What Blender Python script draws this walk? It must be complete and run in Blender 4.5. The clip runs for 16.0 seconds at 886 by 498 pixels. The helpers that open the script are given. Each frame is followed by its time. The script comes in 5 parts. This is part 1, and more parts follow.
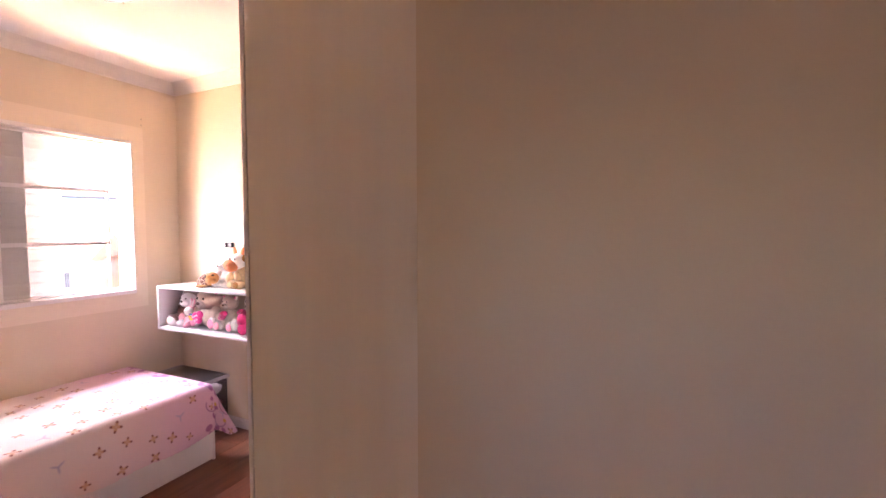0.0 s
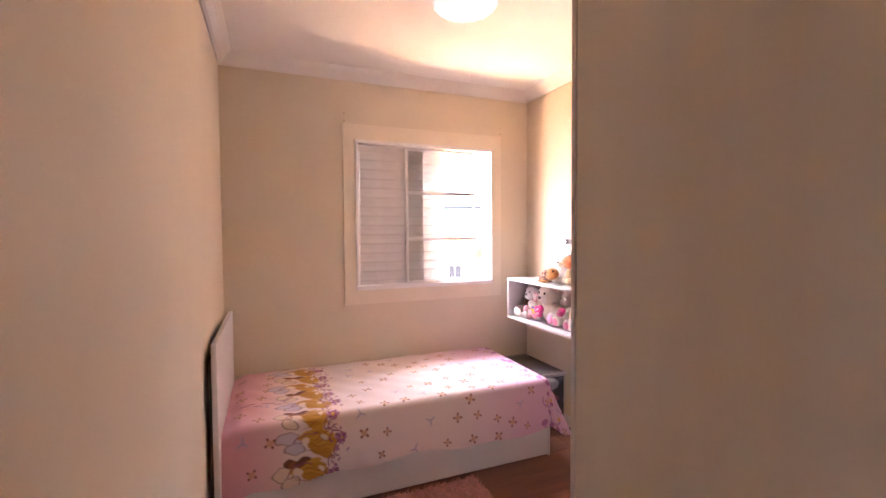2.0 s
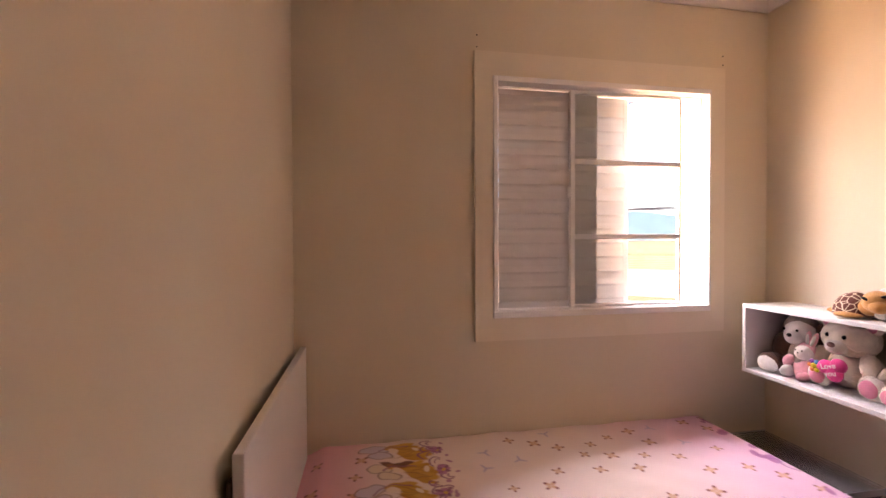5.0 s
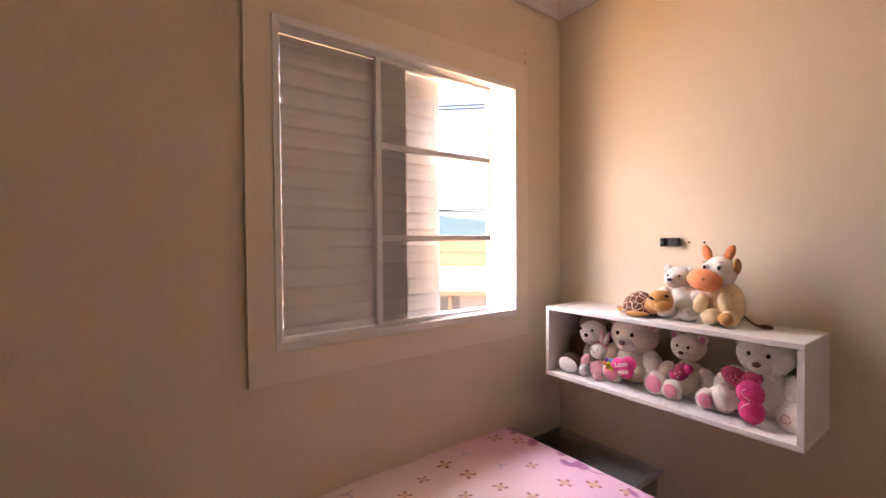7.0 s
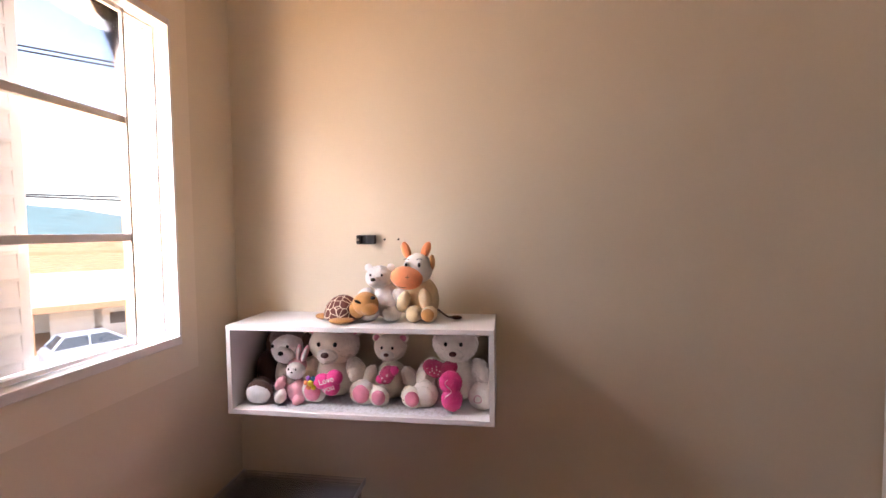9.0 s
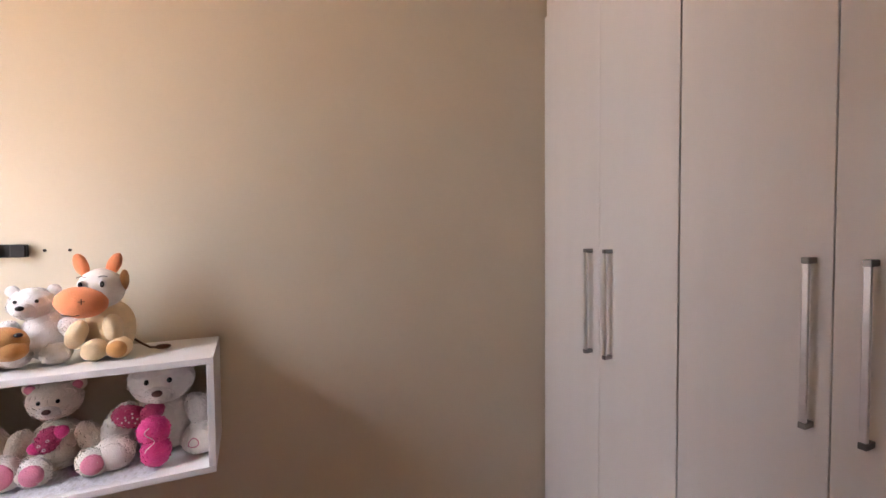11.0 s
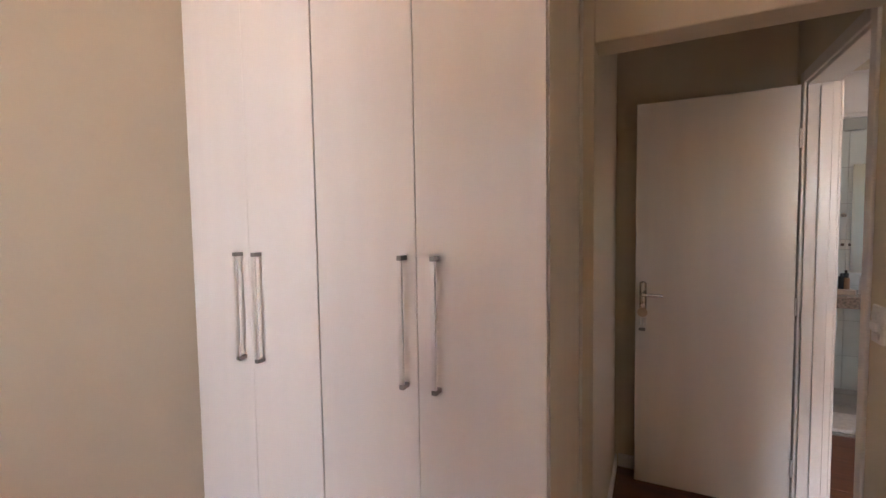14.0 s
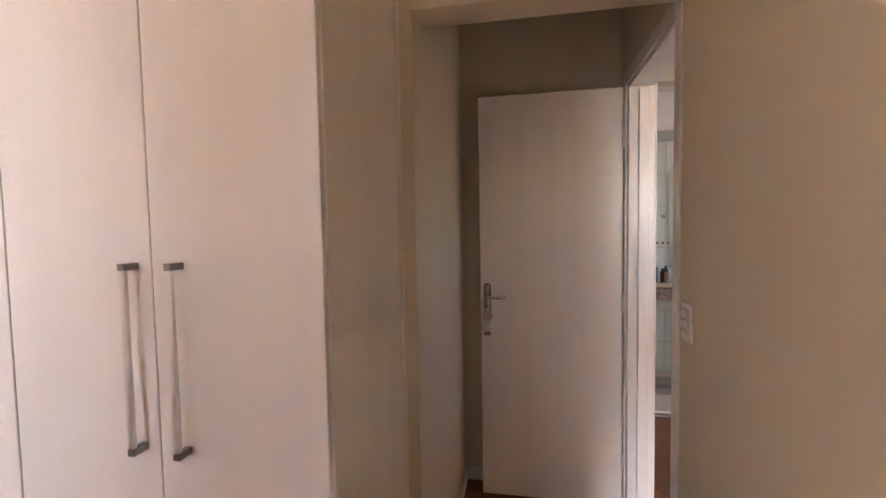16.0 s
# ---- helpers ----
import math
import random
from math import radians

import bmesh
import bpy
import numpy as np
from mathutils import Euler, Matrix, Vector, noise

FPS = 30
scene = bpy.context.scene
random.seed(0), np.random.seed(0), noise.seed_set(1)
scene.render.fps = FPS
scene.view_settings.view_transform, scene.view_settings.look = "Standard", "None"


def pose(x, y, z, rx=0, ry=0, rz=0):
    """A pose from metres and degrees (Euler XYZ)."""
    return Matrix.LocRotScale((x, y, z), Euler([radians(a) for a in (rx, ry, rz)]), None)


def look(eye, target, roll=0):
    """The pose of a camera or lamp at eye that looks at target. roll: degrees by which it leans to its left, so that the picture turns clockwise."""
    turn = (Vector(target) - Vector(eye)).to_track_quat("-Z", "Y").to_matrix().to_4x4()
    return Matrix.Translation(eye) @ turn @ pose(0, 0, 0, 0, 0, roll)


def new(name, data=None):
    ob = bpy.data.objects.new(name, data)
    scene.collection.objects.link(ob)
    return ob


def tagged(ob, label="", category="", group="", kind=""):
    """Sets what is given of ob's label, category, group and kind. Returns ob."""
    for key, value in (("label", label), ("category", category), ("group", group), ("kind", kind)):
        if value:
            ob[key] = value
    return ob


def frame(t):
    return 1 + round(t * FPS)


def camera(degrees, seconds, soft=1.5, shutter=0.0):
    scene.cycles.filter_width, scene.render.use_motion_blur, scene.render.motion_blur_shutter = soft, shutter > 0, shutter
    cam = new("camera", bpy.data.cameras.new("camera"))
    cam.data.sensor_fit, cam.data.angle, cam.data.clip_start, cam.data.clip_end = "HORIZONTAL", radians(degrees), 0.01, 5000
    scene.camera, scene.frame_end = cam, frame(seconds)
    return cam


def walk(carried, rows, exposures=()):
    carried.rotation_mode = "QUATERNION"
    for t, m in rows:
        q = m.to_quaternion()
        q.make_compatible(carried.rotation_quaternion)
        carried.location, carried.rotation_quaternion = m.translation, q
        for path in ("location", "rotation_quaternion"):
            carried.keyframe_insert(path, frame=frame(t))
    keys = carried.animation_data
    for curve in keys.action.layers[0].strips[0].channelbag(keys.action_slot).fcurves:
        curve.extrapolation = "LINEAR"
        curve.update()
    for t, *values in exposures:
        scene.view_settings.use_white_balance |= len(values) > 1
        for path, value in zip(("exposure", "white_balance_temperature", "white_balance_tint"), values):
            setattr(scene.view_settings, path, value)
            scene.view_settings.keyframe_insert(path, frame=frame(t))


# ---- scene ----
cam = camera(91.8, 16.0)
PATH = [
    (0, (0.273, -0.969, 1.522), (2.093, -0.146, 1.428), -0.1),
    (0.5, (0.369, -0.843, 1.514), (2.059, 0.223, 1.423), -0.3),
    (1, (0.46, -0.759, 1.457), (1.931, 0.595, 1.396), -0.5),
    (1.5, (0.5, -0.757, 1.498), (1.633, 0.889, 1.416), -0.4),
    (2, (0.493, -0.77, 1.467), (1.241, 1.083, 1.396), -0.4),
    (2.5, (0.483, -0.682, 1.459), (0.884, 1.276, 1.382), -0.4),
    (3, (0.499, -0.469, 1.398), (0.738, 1.517, 1.359), -0.0),
    (3.5, (0.48, -0.241, 1.381), (0.702, 1.747, 1.346), 0.0),
    (3.7, (0.488, -0.142, 1.38), (0.704, 1.846, 1.349), 0.1),
    (5.8, (0.537, 0.754, 1.417), (1.094, 2.674, 1.378), -0.4),
    (6, (0.567, 0.784, 1.414), (1.192, 2.683, 1.376), -0.4),
    (6.5, (0.626, 0.877, 1.416), (1.503, 2.674, 1.387), -0.5),
    (7, (0.687, 0.946, 1.419), (1.88, 2.551, 1.377), -0.4),
    (7.5, (0.768, 1.057, 1.417), (2.247, 2.403, 1.372), -0.4),
    (8, (0.831, 1.151, 1.433), (2.516, 2.226, 1.378), -0.7),
    (8.5, (0.859, 1.24, 1.451), (2.713, 1.986, 1.365), -0.9),
    (9, (0.88, 1.282, 1.434), (2.858, 1.57, 1.349), -0.8),
    (9.5, (0.914, 1.284, 1.42), (2.91, 1.161, 1.362), -0.4),
    (9.7, (0.937, 1.269, 1.421), (2.921, 1.026, 1.362), -0.5),
    (11.8, (0.948, 1.209, 1.448), (2.585, 0.063, 1.374), -0.5),
    (12, (0.936, 1.199, 1.447), (2.511, -0.031, 1.37), -0.6),
    (12.5, (0.899, 1.172, 1.472), (2.301, -0.25, 1.365), -1.1),
    (13, (0.873, 1.15, 1.474), (2.087, -0.435, 1.358), -1.0),
    (13.5, (0.847, 1.135, 1.47), (1.884, -0.571, 1.357), -0.9),
    (14, (0.823, 1.12, 1.467), (1.709, -0.67, 1.357), -0.9),
    (14.5, (0.805, 1.11, 1.463), (1.558, -0.74, 1.355), -0.9),
    (15, (0.775, 1.091, 1.457), (1.408, -0.803, 1.35), -0.8),
    (15.5, (0.734, 0.995, 1.447), (1.243, -0.936, 1.341), -0.9),
    (16, (0.685, 0.766, 1.443), (1.062, -1.195, 1.338), -1.0),
]
EXPOSURES = [(0, 3.75, 6500, 38), (1, 3.7, 6500, 36), (2, 3.6, 6500, 33), (2.6, 3.4, 6900, 36), (3.5, 3.05, 7200, 34), (6.5, 2.5, 7100, 29), (9, 2.42, 6600, 23), (12, 2.9, 6200, 17), (12.5, 3.2, 6200, 17), (14.8, 3.38, 6200, 17), (16, 3.65, 6200, 17)]
SKY, SUN, SKYW, GROUNDW, HORIZONW, LAMP = 0.12, 2.0, 360, 350, 290, 0.05
walk(cam, [(t, look(eye, target, roll)) for t, eye, target, roll in PATH], exposures=EXPOSURES)

# ---- world, sun, exposure ----
world = bpy.data.worlds.new("sky")
scene.world = world
world.use_nodes = True
wn = world.node_tree.nodes
sky = wn.new("ShaderNodeTexSky")
sky.sky_type = 'NISHITA'
sky.sun_disc = False
sky.sun_elevation = radians(54.5)
sky.sun_rotation = radians(-142)
wn["Background"].inputs["Strength"].default_value = SKY
world.node_tree.links.new(sky.outputs["Color"], wn["Background"].inputs["Color"])
sun = new("sun", bpy.data.lights.new("sun", 'SUN'))
sun.data.energy = SUN
sun.data.angle = radians(0.5)
sun.data.color = (1.0, 0.93, 0.82)
sun.matrix_world = look((0, 0, 20), (3.5, 4.5, 12), 0)
# window light: added lamp panels outside, standing in for the open sky above the street, the bright haze over the
# horizon and the sunlit, ochre ground
for nm, at, wide, high, watts, tone in (("sky_fill", (0.7, 3.6, 3.44), 6.4, 1.6, SKYW, (0.90, 0.93, 1.0)),
                                        ("ground_fill", (0.7, 3.6, -0.02), 6.4, 1.6, GROUNDW, (1.0, 0.62, 0.31)),
                                        ("horizon_fill", (-0.75, 6.0, 2.2), 6.5, 5.0, HORIZONW, (0.98, 0.96, 0.94))):
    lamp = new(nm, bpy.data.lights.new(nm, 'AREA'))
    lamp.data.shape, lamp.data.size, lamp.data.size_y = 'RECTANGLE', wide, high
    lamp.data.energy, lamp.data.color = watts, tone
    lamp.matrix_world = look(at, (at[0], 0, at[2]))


# ---- materials ----
def mat(name, color, rough=0.5, metal=0.0, vary=0.08, scale=6.0, bump=0.0, bscale=120.0, spec=0.5, rnd=0.0, sheen=0.0, stretch=(1, 1, 1)):
    """A surface with large-scale tone changes, fine relief and, with rnd, a tone of its own for each piece."""
    m = bpy.data.materials.new(name)
    m.use_nodes = True
    nt = m.node_tree
    n, l = nt.nodes, nt.links
    b = n["Principled BSDF"]
    b.inputs["Roughness"].default_value = rough
    b.inputs["Metallic"].default_value = metal
    b.inputs["Specular IOR Level"].default_value = spec
    b.inputs["Sheen Weight"].default_value = sheen
    tc = n.new("ShaderNodeTexCoord")
    mp = n.new("ShaderNodeMapping")
    mp.inputs["Scale"].default_value = stretch
    l.new(tc.outputs["Object"], mp.inputs["Vector"])
    big = n.new("ShaderNodeTexNoise")
    big.inputs["Scale"].default_value = scale
    big.inputs["Detail"].default_value = 6
    l.new(mp.outputs["Vector"], big.inputs["Vector"])
    ramp = n.new("ShaderNodeMapRange")
    ramp.inputs["From Min"].default_value = 0.3
    ramp.inputs["From Max"].default_value = 0.7
    ramp.inputs["To Min"].default_value = 1 - vary
    ramp.inputs["To Max"].default_value = 1 + vary
    l.new(big.outputs["Fac"], ramp.inputs["Value"])
    val = ramp.outputs["Result"]
    if rnd:
        info = n.new("ShaderNodeObjectInfo")
        rr = n.new("ShaderNodeMapRange")
        rr.inputs["To Min"].default_value = 1 - rnd
        rr.inputs["To Max"].default_value = 1 + rnd
        l.new(info.outputs["Random"], rr.inputs["Value"])
        mu = n.new("ShaderNodeMath")
        mu.operation = 'MULTIPLY'
        l.new(val, mu.inputs[0])
        l.new(rr.outputs["Result"], mu.inputs[1])
        val = mu.outputs["Value"]
    hsv = n.new("ShaderNodeHueSaturation")
    hsv.inputs["Color"].default_value = (*color, 1)
    l.new(val, hsv.inputs["Value"])
    l.new(hsv.outputs["Color"], b.inputs["Base Color"])
    if bump:
        fine = n.new("ShaderNodeTexNoise")
        fine.inputs["Scale"].default_value = bscale
        fine.inputs["Detail"].default_value = 4
        l.new(mp.outputs["Vector"], fine.inputs["Vector"])
        bp = n.new("ShaderNodeBump")
        bp.inputs["Strength"].default_value = bump
        bp.inputs["Distance"].default_value = 0.004
        l.new(fine.outputs["Fac"], bp.inputs["Height"])
        l.new(bp.outputs["Normal"], b.inputs["Normal"])
    return m


def clear_mat(name, color, rough=0.03, alpha=0.08):
    """Thin clear sheet: mostly see-through, with a gloss on it."""
    m = bpy.data.materials.new(name)
    m.use_nodes = True
    n, l = m.node_tree.nodes, m.node_tree.links
    n.remove(n["Principled BSDF"])
    tr = n.new("ShaderNodeBsdfTransparent")
    tr.inputs["Color"].default_value = (*color, 1)
    gl = n.new("ShaderNodeBsdfGlossy")
    gl.inputs["Roughness"].default_value = rough
    fr = n.new("ShaderNodeFresnel")
    fr.inputs["IOR"].default_value = 1.35
    mx = n.new("ShaderNodeMixShader")
    l.new(fr.outputs["Fac"], mx.inputs["Fac"])
    l.new(tr.outputs["BSDF"], mx.inputs[1])
    l.new(gl.outputs["BSDF"], mx.inputs[2])
    l.new(mx.outputs["Shader"], n["Material Output"].inputs["Surface"])
    return m


def shell_mat(name, dark, light):
    """Plush turtle shell: brown patches parted by pale lines."""
    m = mat(name, dark, 0.9, bump=0.4, bscale=400)
    n, l = m.node_tree.nodes, m.node_tree.links
    v = n.new("ShaderNodeTexVoronoi")
    v.feature = 'DISTANCE_TO_EDGE'
    v.inputs["Scale"].default_value = 34
    tc = n.new("ShaderNodeTexCoord")
    l.new(tc.outputs["Object"], v.inputs["Vector"])
    r = n.new("ShaderNodeValToRGB")
    r.color_ramp.elements[0].position, r.color_ramp.elements[0].color = 0.030, (*light, 1)
    r.color_ramp.elements[1].position, r.color_ramp.elements[1].color = 0.050, (*dark, 1)
    l.new(v.outputs["Distance"], r.inputs["Fac"])
    l.new(r.outputs["Color"], n["Principled BSDF"].inputs["Base Color"])
    return m


def print_mat(name):
    """Cotton cloth whose print lies in the mesh's colour layer, with a fine weave."""
    m = mat(name, (1, 1, 1), 0.75, bump=0.15, bscale=500, sheen=0.1)
    n, l = m.node_tree.nodes, m.node_tree.links
    a = n.new("ShaderNodeVertexColor")
    a.layer_name = "print"
    l.new(a.outputs["Color"], n["Principled BSDF"].inputs["Base Color"])
    return m


WALL = mat("wall_paint", (0.69, 0.61, 0.475), 0.6, vary=0.025, scale=2.5, bump=0.12, bscale=90, spec=0.3)
CEIL = mat("ceiling_paint", (0.83, 0.80, 0.77), 0.7, vary=0.02, scale=3, bump=0.06, bscale=70, spec=0.2)
PLASTER = mat("cornice_plaster", (0.76, 0.73, 0.70), 0.6, vary=0.02, scale=4, bump=0.05)
TRIMP = mat("window_trim_paint", (0.76, 0.68, 0.55), 0.5, vary=0.03, bump=0.05)
WHITE = mat("white_lacquer", (0.74, 0.72, 0.71), 0.32, vary=0.02, scale=3, bump=0.02, bscale=60)
WARD = mat("wardrobe_white", (0.76, 0.725, 0.70), 0.30, vary=0.02, scale=2, bump=0.03, bscale=90, stretch=(6, 6, 0.5))
WARDS = mat("wardrobe_side_cream", (0.80, 0.76, 0.68), 0.35, vary=0.03, scale=2, bump=0.03, stretch=(6, 6, 0.5))
DOORP = mat("door_paint", (0.76, 0.72, 0.67), 0.30, vary=0.03, scale=3, bump=0.04, bscale=50, stretch=(4, 4, 0.4))
ALU = mat("painted_aluminium", (0.78, 0.76, 0.75), 0.35, vary=0.04, scale=12, bump=0.03)
SLAT = mat("louvre_aluminium", (0.60, 0.57, 0.555), 0.4, vary=0.05, scale=9, bump=0.03)
STEEL = mat("brushed_steel", (0.74, 0.72, 0.70), 0.36, metal=1.0, vary=0.06, scale=20, bump=0.05, bscale=300)
DSTEEL = mat("dark_steel", (0.25, 0.24, 0.23), 0.35, metal=0.9, vary=0.06)
CHROME = mat("chrome", (0.7, 0.69, 0.67), 0.15, metal=1.0, vary=0.03)
PLANK = mat("laminate_plank", (0.165, 0.062, 0.032), 0.28, vary=0.22, scale=5, bump=0.06, bscale=40, rnd=0.18, stretch=(0.5, 6, 1))
JOINT = mat("floor_base", (0.05, 0.025, 0.015), 0.7)
RUGM = mat("rug_pile", (0.50, 0.235, 0.21), 0.95, vary=0.2, scale=40, bump=0.5, bscale=200, sheen=0.3)
SHEET = print_mat("printed_cotton")
MATT = mat("mattress_cloth", (0.5, 0.47, 0.5), 0.9, bump=0.2, bscale=200)
BLACK = mat("black_plastic", (0.02, 0.02, 0.022), 0.4)
HOLE = mat("drill_hole", (0.03, 0.025, 0.02), 0.9)
SWITCHP = mat("switch_plastic", (0.78, 0.75, 0.72), 0.3, vary=0.01)
OPAL = mat("opal_glass", (0.80, 0.86, 0.85), 0.08, vary=0.01)
OPAL.node_tree.nodes["Principled BSDF"].inputs["Emission Color"].default_value = (0.86, 1.0, 0.98, 1)
OPAL.node_tree.nodes["Principled BSDF"].inputs["Emission Strength"].default_value = LAMP
LACE = mat("crochet_cotton", (0.86, 0.85, 0.87), 0.9, vary=0.08, scale=160, bump=0.8, bscale=260)
GLASS = clear_mat("window_glass", (0.97, 0.98, 0.97))
BOXP = clear_mat("clear_plastic", (0.92, 0.91, 0.92), 0.12)
bn, bl = BOXP.node_tree.nodes, BOXP.node_tree.links
haze = bn.new("ShaderNodeBsdfDiffuse")
haze.inputs["Color"].default_value = (0.62, 0.60, 0.61, 1)
both = bn.new("ShaderNodeMixShader")
both.inputs["Fac"].default_value = 0.08
bl.new(bn["Mix Shader"].outputs["Shader"], both.inputs[1])
bl.new(haze.outputs["BSDF"], both.inputs[2])
bl.new(both.outputs["Shader"], bn["Material Output"].inputs["Surface"])
MIRROR = mat("mirror_silver", (0.85, 0.9, 0.88), 0.02, metal=1.0, vary=0.0)
TILE = mat("bath_tile", (0.62, 0.66, 0.62), 0.15, vary=0.03, rnd=0.03)
GROUT = mat("grout", (0.40, 0.42, 0.39), 0.8)
DECO = mat("tile_border", (0.68, 0.67, 0.60), 0.2)
DECOD = mat("tile_border_motif", (0.10, 0.07, 0.05), 0.3)
GRANITE = mat("granite", (0.30, 0.24, 0.20), 0.2, vary=0.45, scale=60)
BATHF = mat("bath_floor", (0.34, 0.33, 0.30), 0.3, vary=0.1)
MATW = mat("bath_mat_cotton", (0.68, 0.66, 0.62), 0.95, vary=0.1, scale=30, bump=0.5, bscale=200)
FACADE = mat("facade_orange", (0.62, 0.29, 0.12), 0.8, vary=0.08, scale=3, bump=0.2)
STONE = mat("outer_sill", (0.6, 0.55, 0.5), 0.6)
# outdoors
GROUNDM = mat("dry_ground", (0.42, 0.31, 0.22), 0.9, vary=0.2, scale=0.4, bump=0.3, bscale=8)
ROADM = mat("asphalt", (0.07, 0.068, 0.066), 0.85, vary=0.15, scale=2, bump=0.3, bscale=60)
PAVEM = mat("pavement_concrete", (0.36, 0.33, 0.30), 0.85, vary=0.12, scale=3)
HOUSEW = mat("house_white", (0.72, 0.66, 0.58), 0.8, vary=0.06, scale=1.5)
HOUSEO = mat("house_ochre", (0.72, 0.58, 0.42), 0.8, vary=0.06, scale=1.5)
ROOFT = mat("roof_tiles", (0.46, 0.22, 0.12), 0.8, vary=0.2, scale=3, bump=0.5, bscale=12)
ROOFP = mat("roof_pale", (0.62, 0.50, 0.38), 0.75, vary=0.1, scale=3)
WOODF = mat("timber_fascia", (0.36, 0.20, 0.11), 0.7, vary=0.15)
DARKG = mat("dark_glazing", (0.05, 0.06, 0.07), 0.1)
CARP = mat("car_silver", (0.50, 0.53, 0.58), 0.28, metal=0.4, vary=0.02)
RUBBER = mat("rubber", (0.02, 0.02, 0.02), 0.8)
# distance haze is mixed into the foliage colour
HILLM = mat("hazed_wooded_hill", (0.10, 0.17, 0.17), 0.95, vary=0.3, scale=0.05)
CABLE = mat("cable_black", (0.03, 0.03, 0.035), 0.7)


def plush(name, color, vary=0.06):
    return mat(name, color, 0.95, vary=vary, scale=45, bump=0.9, bscale=330, spec=0.1, sheen=0.25)


CREAM = plush("plush_cream", (0.86, 0.77, 0.66))
IVORY = plush("plush_ivory", (0.87, 0.82, 0.76))
SNOW = plush("plush_white", (0.82, 0.79, 0.77))
PINK = plush("plush_pink", (0.80, 0.28, 0.40))
PALEP = plush("plush_pale_pink", (0.86, 0.48, 0.55))
HOTP = plush("satin_hot_pink", (0.78, 0.07, 0.28))
DEEP = plush("ribbon_raspberry", (0.55, 0.07, 0.18))
TAN = plush("plush_tan", (0.52, 0.26, 0.09))
BROWN = plush("plush_brown", (0.10, 0.05, 0.035))
GREY = plush("plush_grey_brown", (0.32, 0.26, 0.23))
ORANGE = plush("plush_orange", (0.90, 0.32, 0.14))
COWC = plush("plush_custard", (0.82, 0.64, 0.40))
SHELL = shell_mat("plush_shell", (0.12, 0.035, 0.025), (0.72, 0.56, 0.42))
EYE = mat("eye_bead", (0.01, 0.008, 0.008), 0.12)
NOSE = mat("nose_thread", (0.12, 0.05, 0.04), 0.6)
YELLOW = plush("felt_yellow", (0.80, 0.66, 0.06))
PURPLE = plush("felt_purple", (0.25, 0.08, 0.42))
BLUE = plush("felt_blue", (0.10, 0.35, 0.62))
THREAD = mat("white_thread", (0.82, 0.76, 0.76), 0.8)


# ---- building helpers ----
def box(bm, x0, x1, y0, y1, z0, z1, bev=0.0, mi=0, seg=1):
    made = bmesh.ops.create_cube(bm, size=1.0, matrix=Matrix.Translation(((x0 + x1) / 2, (y0 + y1) / 2, (z0 + z1) / 2)) @ Matrix.Diagonal((x1 - x0, y1 - y0, z1 - z0, 1)))
    faces = {f for v in made["verts"] for f in v.link_faces}
    for f in faces:
        f.material_index = mi
    if bev:
        edges = list({e for v in made["verts"] for e in v.link_edges})
        res = bmesh.ops.bevel(bm, geom=edges, offset=bev, segments=seg, affect='EDGES', profile=0.5)
        for f in res["faces"]:
            f.material_index = mi
    return made


def cyl(bm, m, r, h, r2=None, seg=20, mi=0):
    made = bmesh.ops.create_cone(bm, cap_ends=True, segments=seg, radius1=r, radius2=r if r2 is None else r2, depth=h, matrix=m)
    for f in {f for v in made["verts"] for f in v.link_faces}:
        f.material_index = mi
    return made


def blob(bm, c, r, mi=0, turn=(0, 0, 0), sub=3, fuzz=0.03):
    """A stuffed ball: an ellipsoid with an uneven skin."""
    m = Matrix.Translation(c) @ Euler([radians(a) for a in turn]).to_matrix().to_4x4()
    made = bmesh.ops.create_icosphere(bm, subdivisions=sub, radius=1.0)
    seed = Vector((c[0] * 31, c[1] * 31, c[2] * 31))
    for v in made["verts"]:
        k = 1 + fuzz * noise.noise(v.co * 2.2 + seed) + fuzz * 0.5 * noise.noise(v.co * 6 + seed)
        v.co = m @ Vector((v.co.x * r[0] * k, v.co.y * r[1] * k, v.co.z * r[2] * k))
    skin = list({f for v in made["verts"] for f in v.link_faces})
    skin.sort(key=lambda f: f.calc_center_median()[:])
    for f in skin:
        f.material_index = mi
    if FUR[0] and sub == 3 and min(r) > 0.015:
        for f in skin:
            c0, nn = f.calc_center_median(), f.normal
            side = (f.verts[0].co - c0) * 0.8
            tip = c0 + (c0 - Vector(c)).normalized() * FUR[0] * FURR.uniform(0.4, 1.2) + Vector([FURR.uniform(-1, 1) * FUR[0] * 0.7 for _ in range(3)])
            bm.faces.new((bm.verts.new(c0 - side), bm.verts.new(c0 + side), bm.verts.new(tip))).material_index = mi
    return made


FUR = [0.0]
FURR = random.Random(21)


def tube(bm, pts, r, seg=8, mi=0, taper=None):
    """A round cord along points."""
    rings = []
    pts = [Vector(p) for p in pts]
    for i, p in enumerate(pts):
        d = (pts[min(i + 1, len(pts) - 1)] - pts[max(i - 1, 0)]).normalized()
        a = d.cross(Vector((0, 0, 1)) if abs(d.z) < 0.9 else Vector((1, 0, 0))).normalized()
        b = d.cross(a)
        k = r if taper is None else r + (taper - r) * i / (len(pts) - 1)
        rings.append([bm.verts.new(p + k * (a * math.cos(2 * math.pi * j / seg) + b * math.sin(2 * math.pi * j / seg))) for j in range(seg)])
    for a, b in zip(rings, rings[1:]):
        for j in range(seg):
            bm.faces.new((a[j], a[(j + 1) % seg], b[(j + 1) % seg], b[j])).material_index = mi
    for ring in (rings[0][::-1], rings[-1]):
        bm.faces.new(ring).material_index = mi


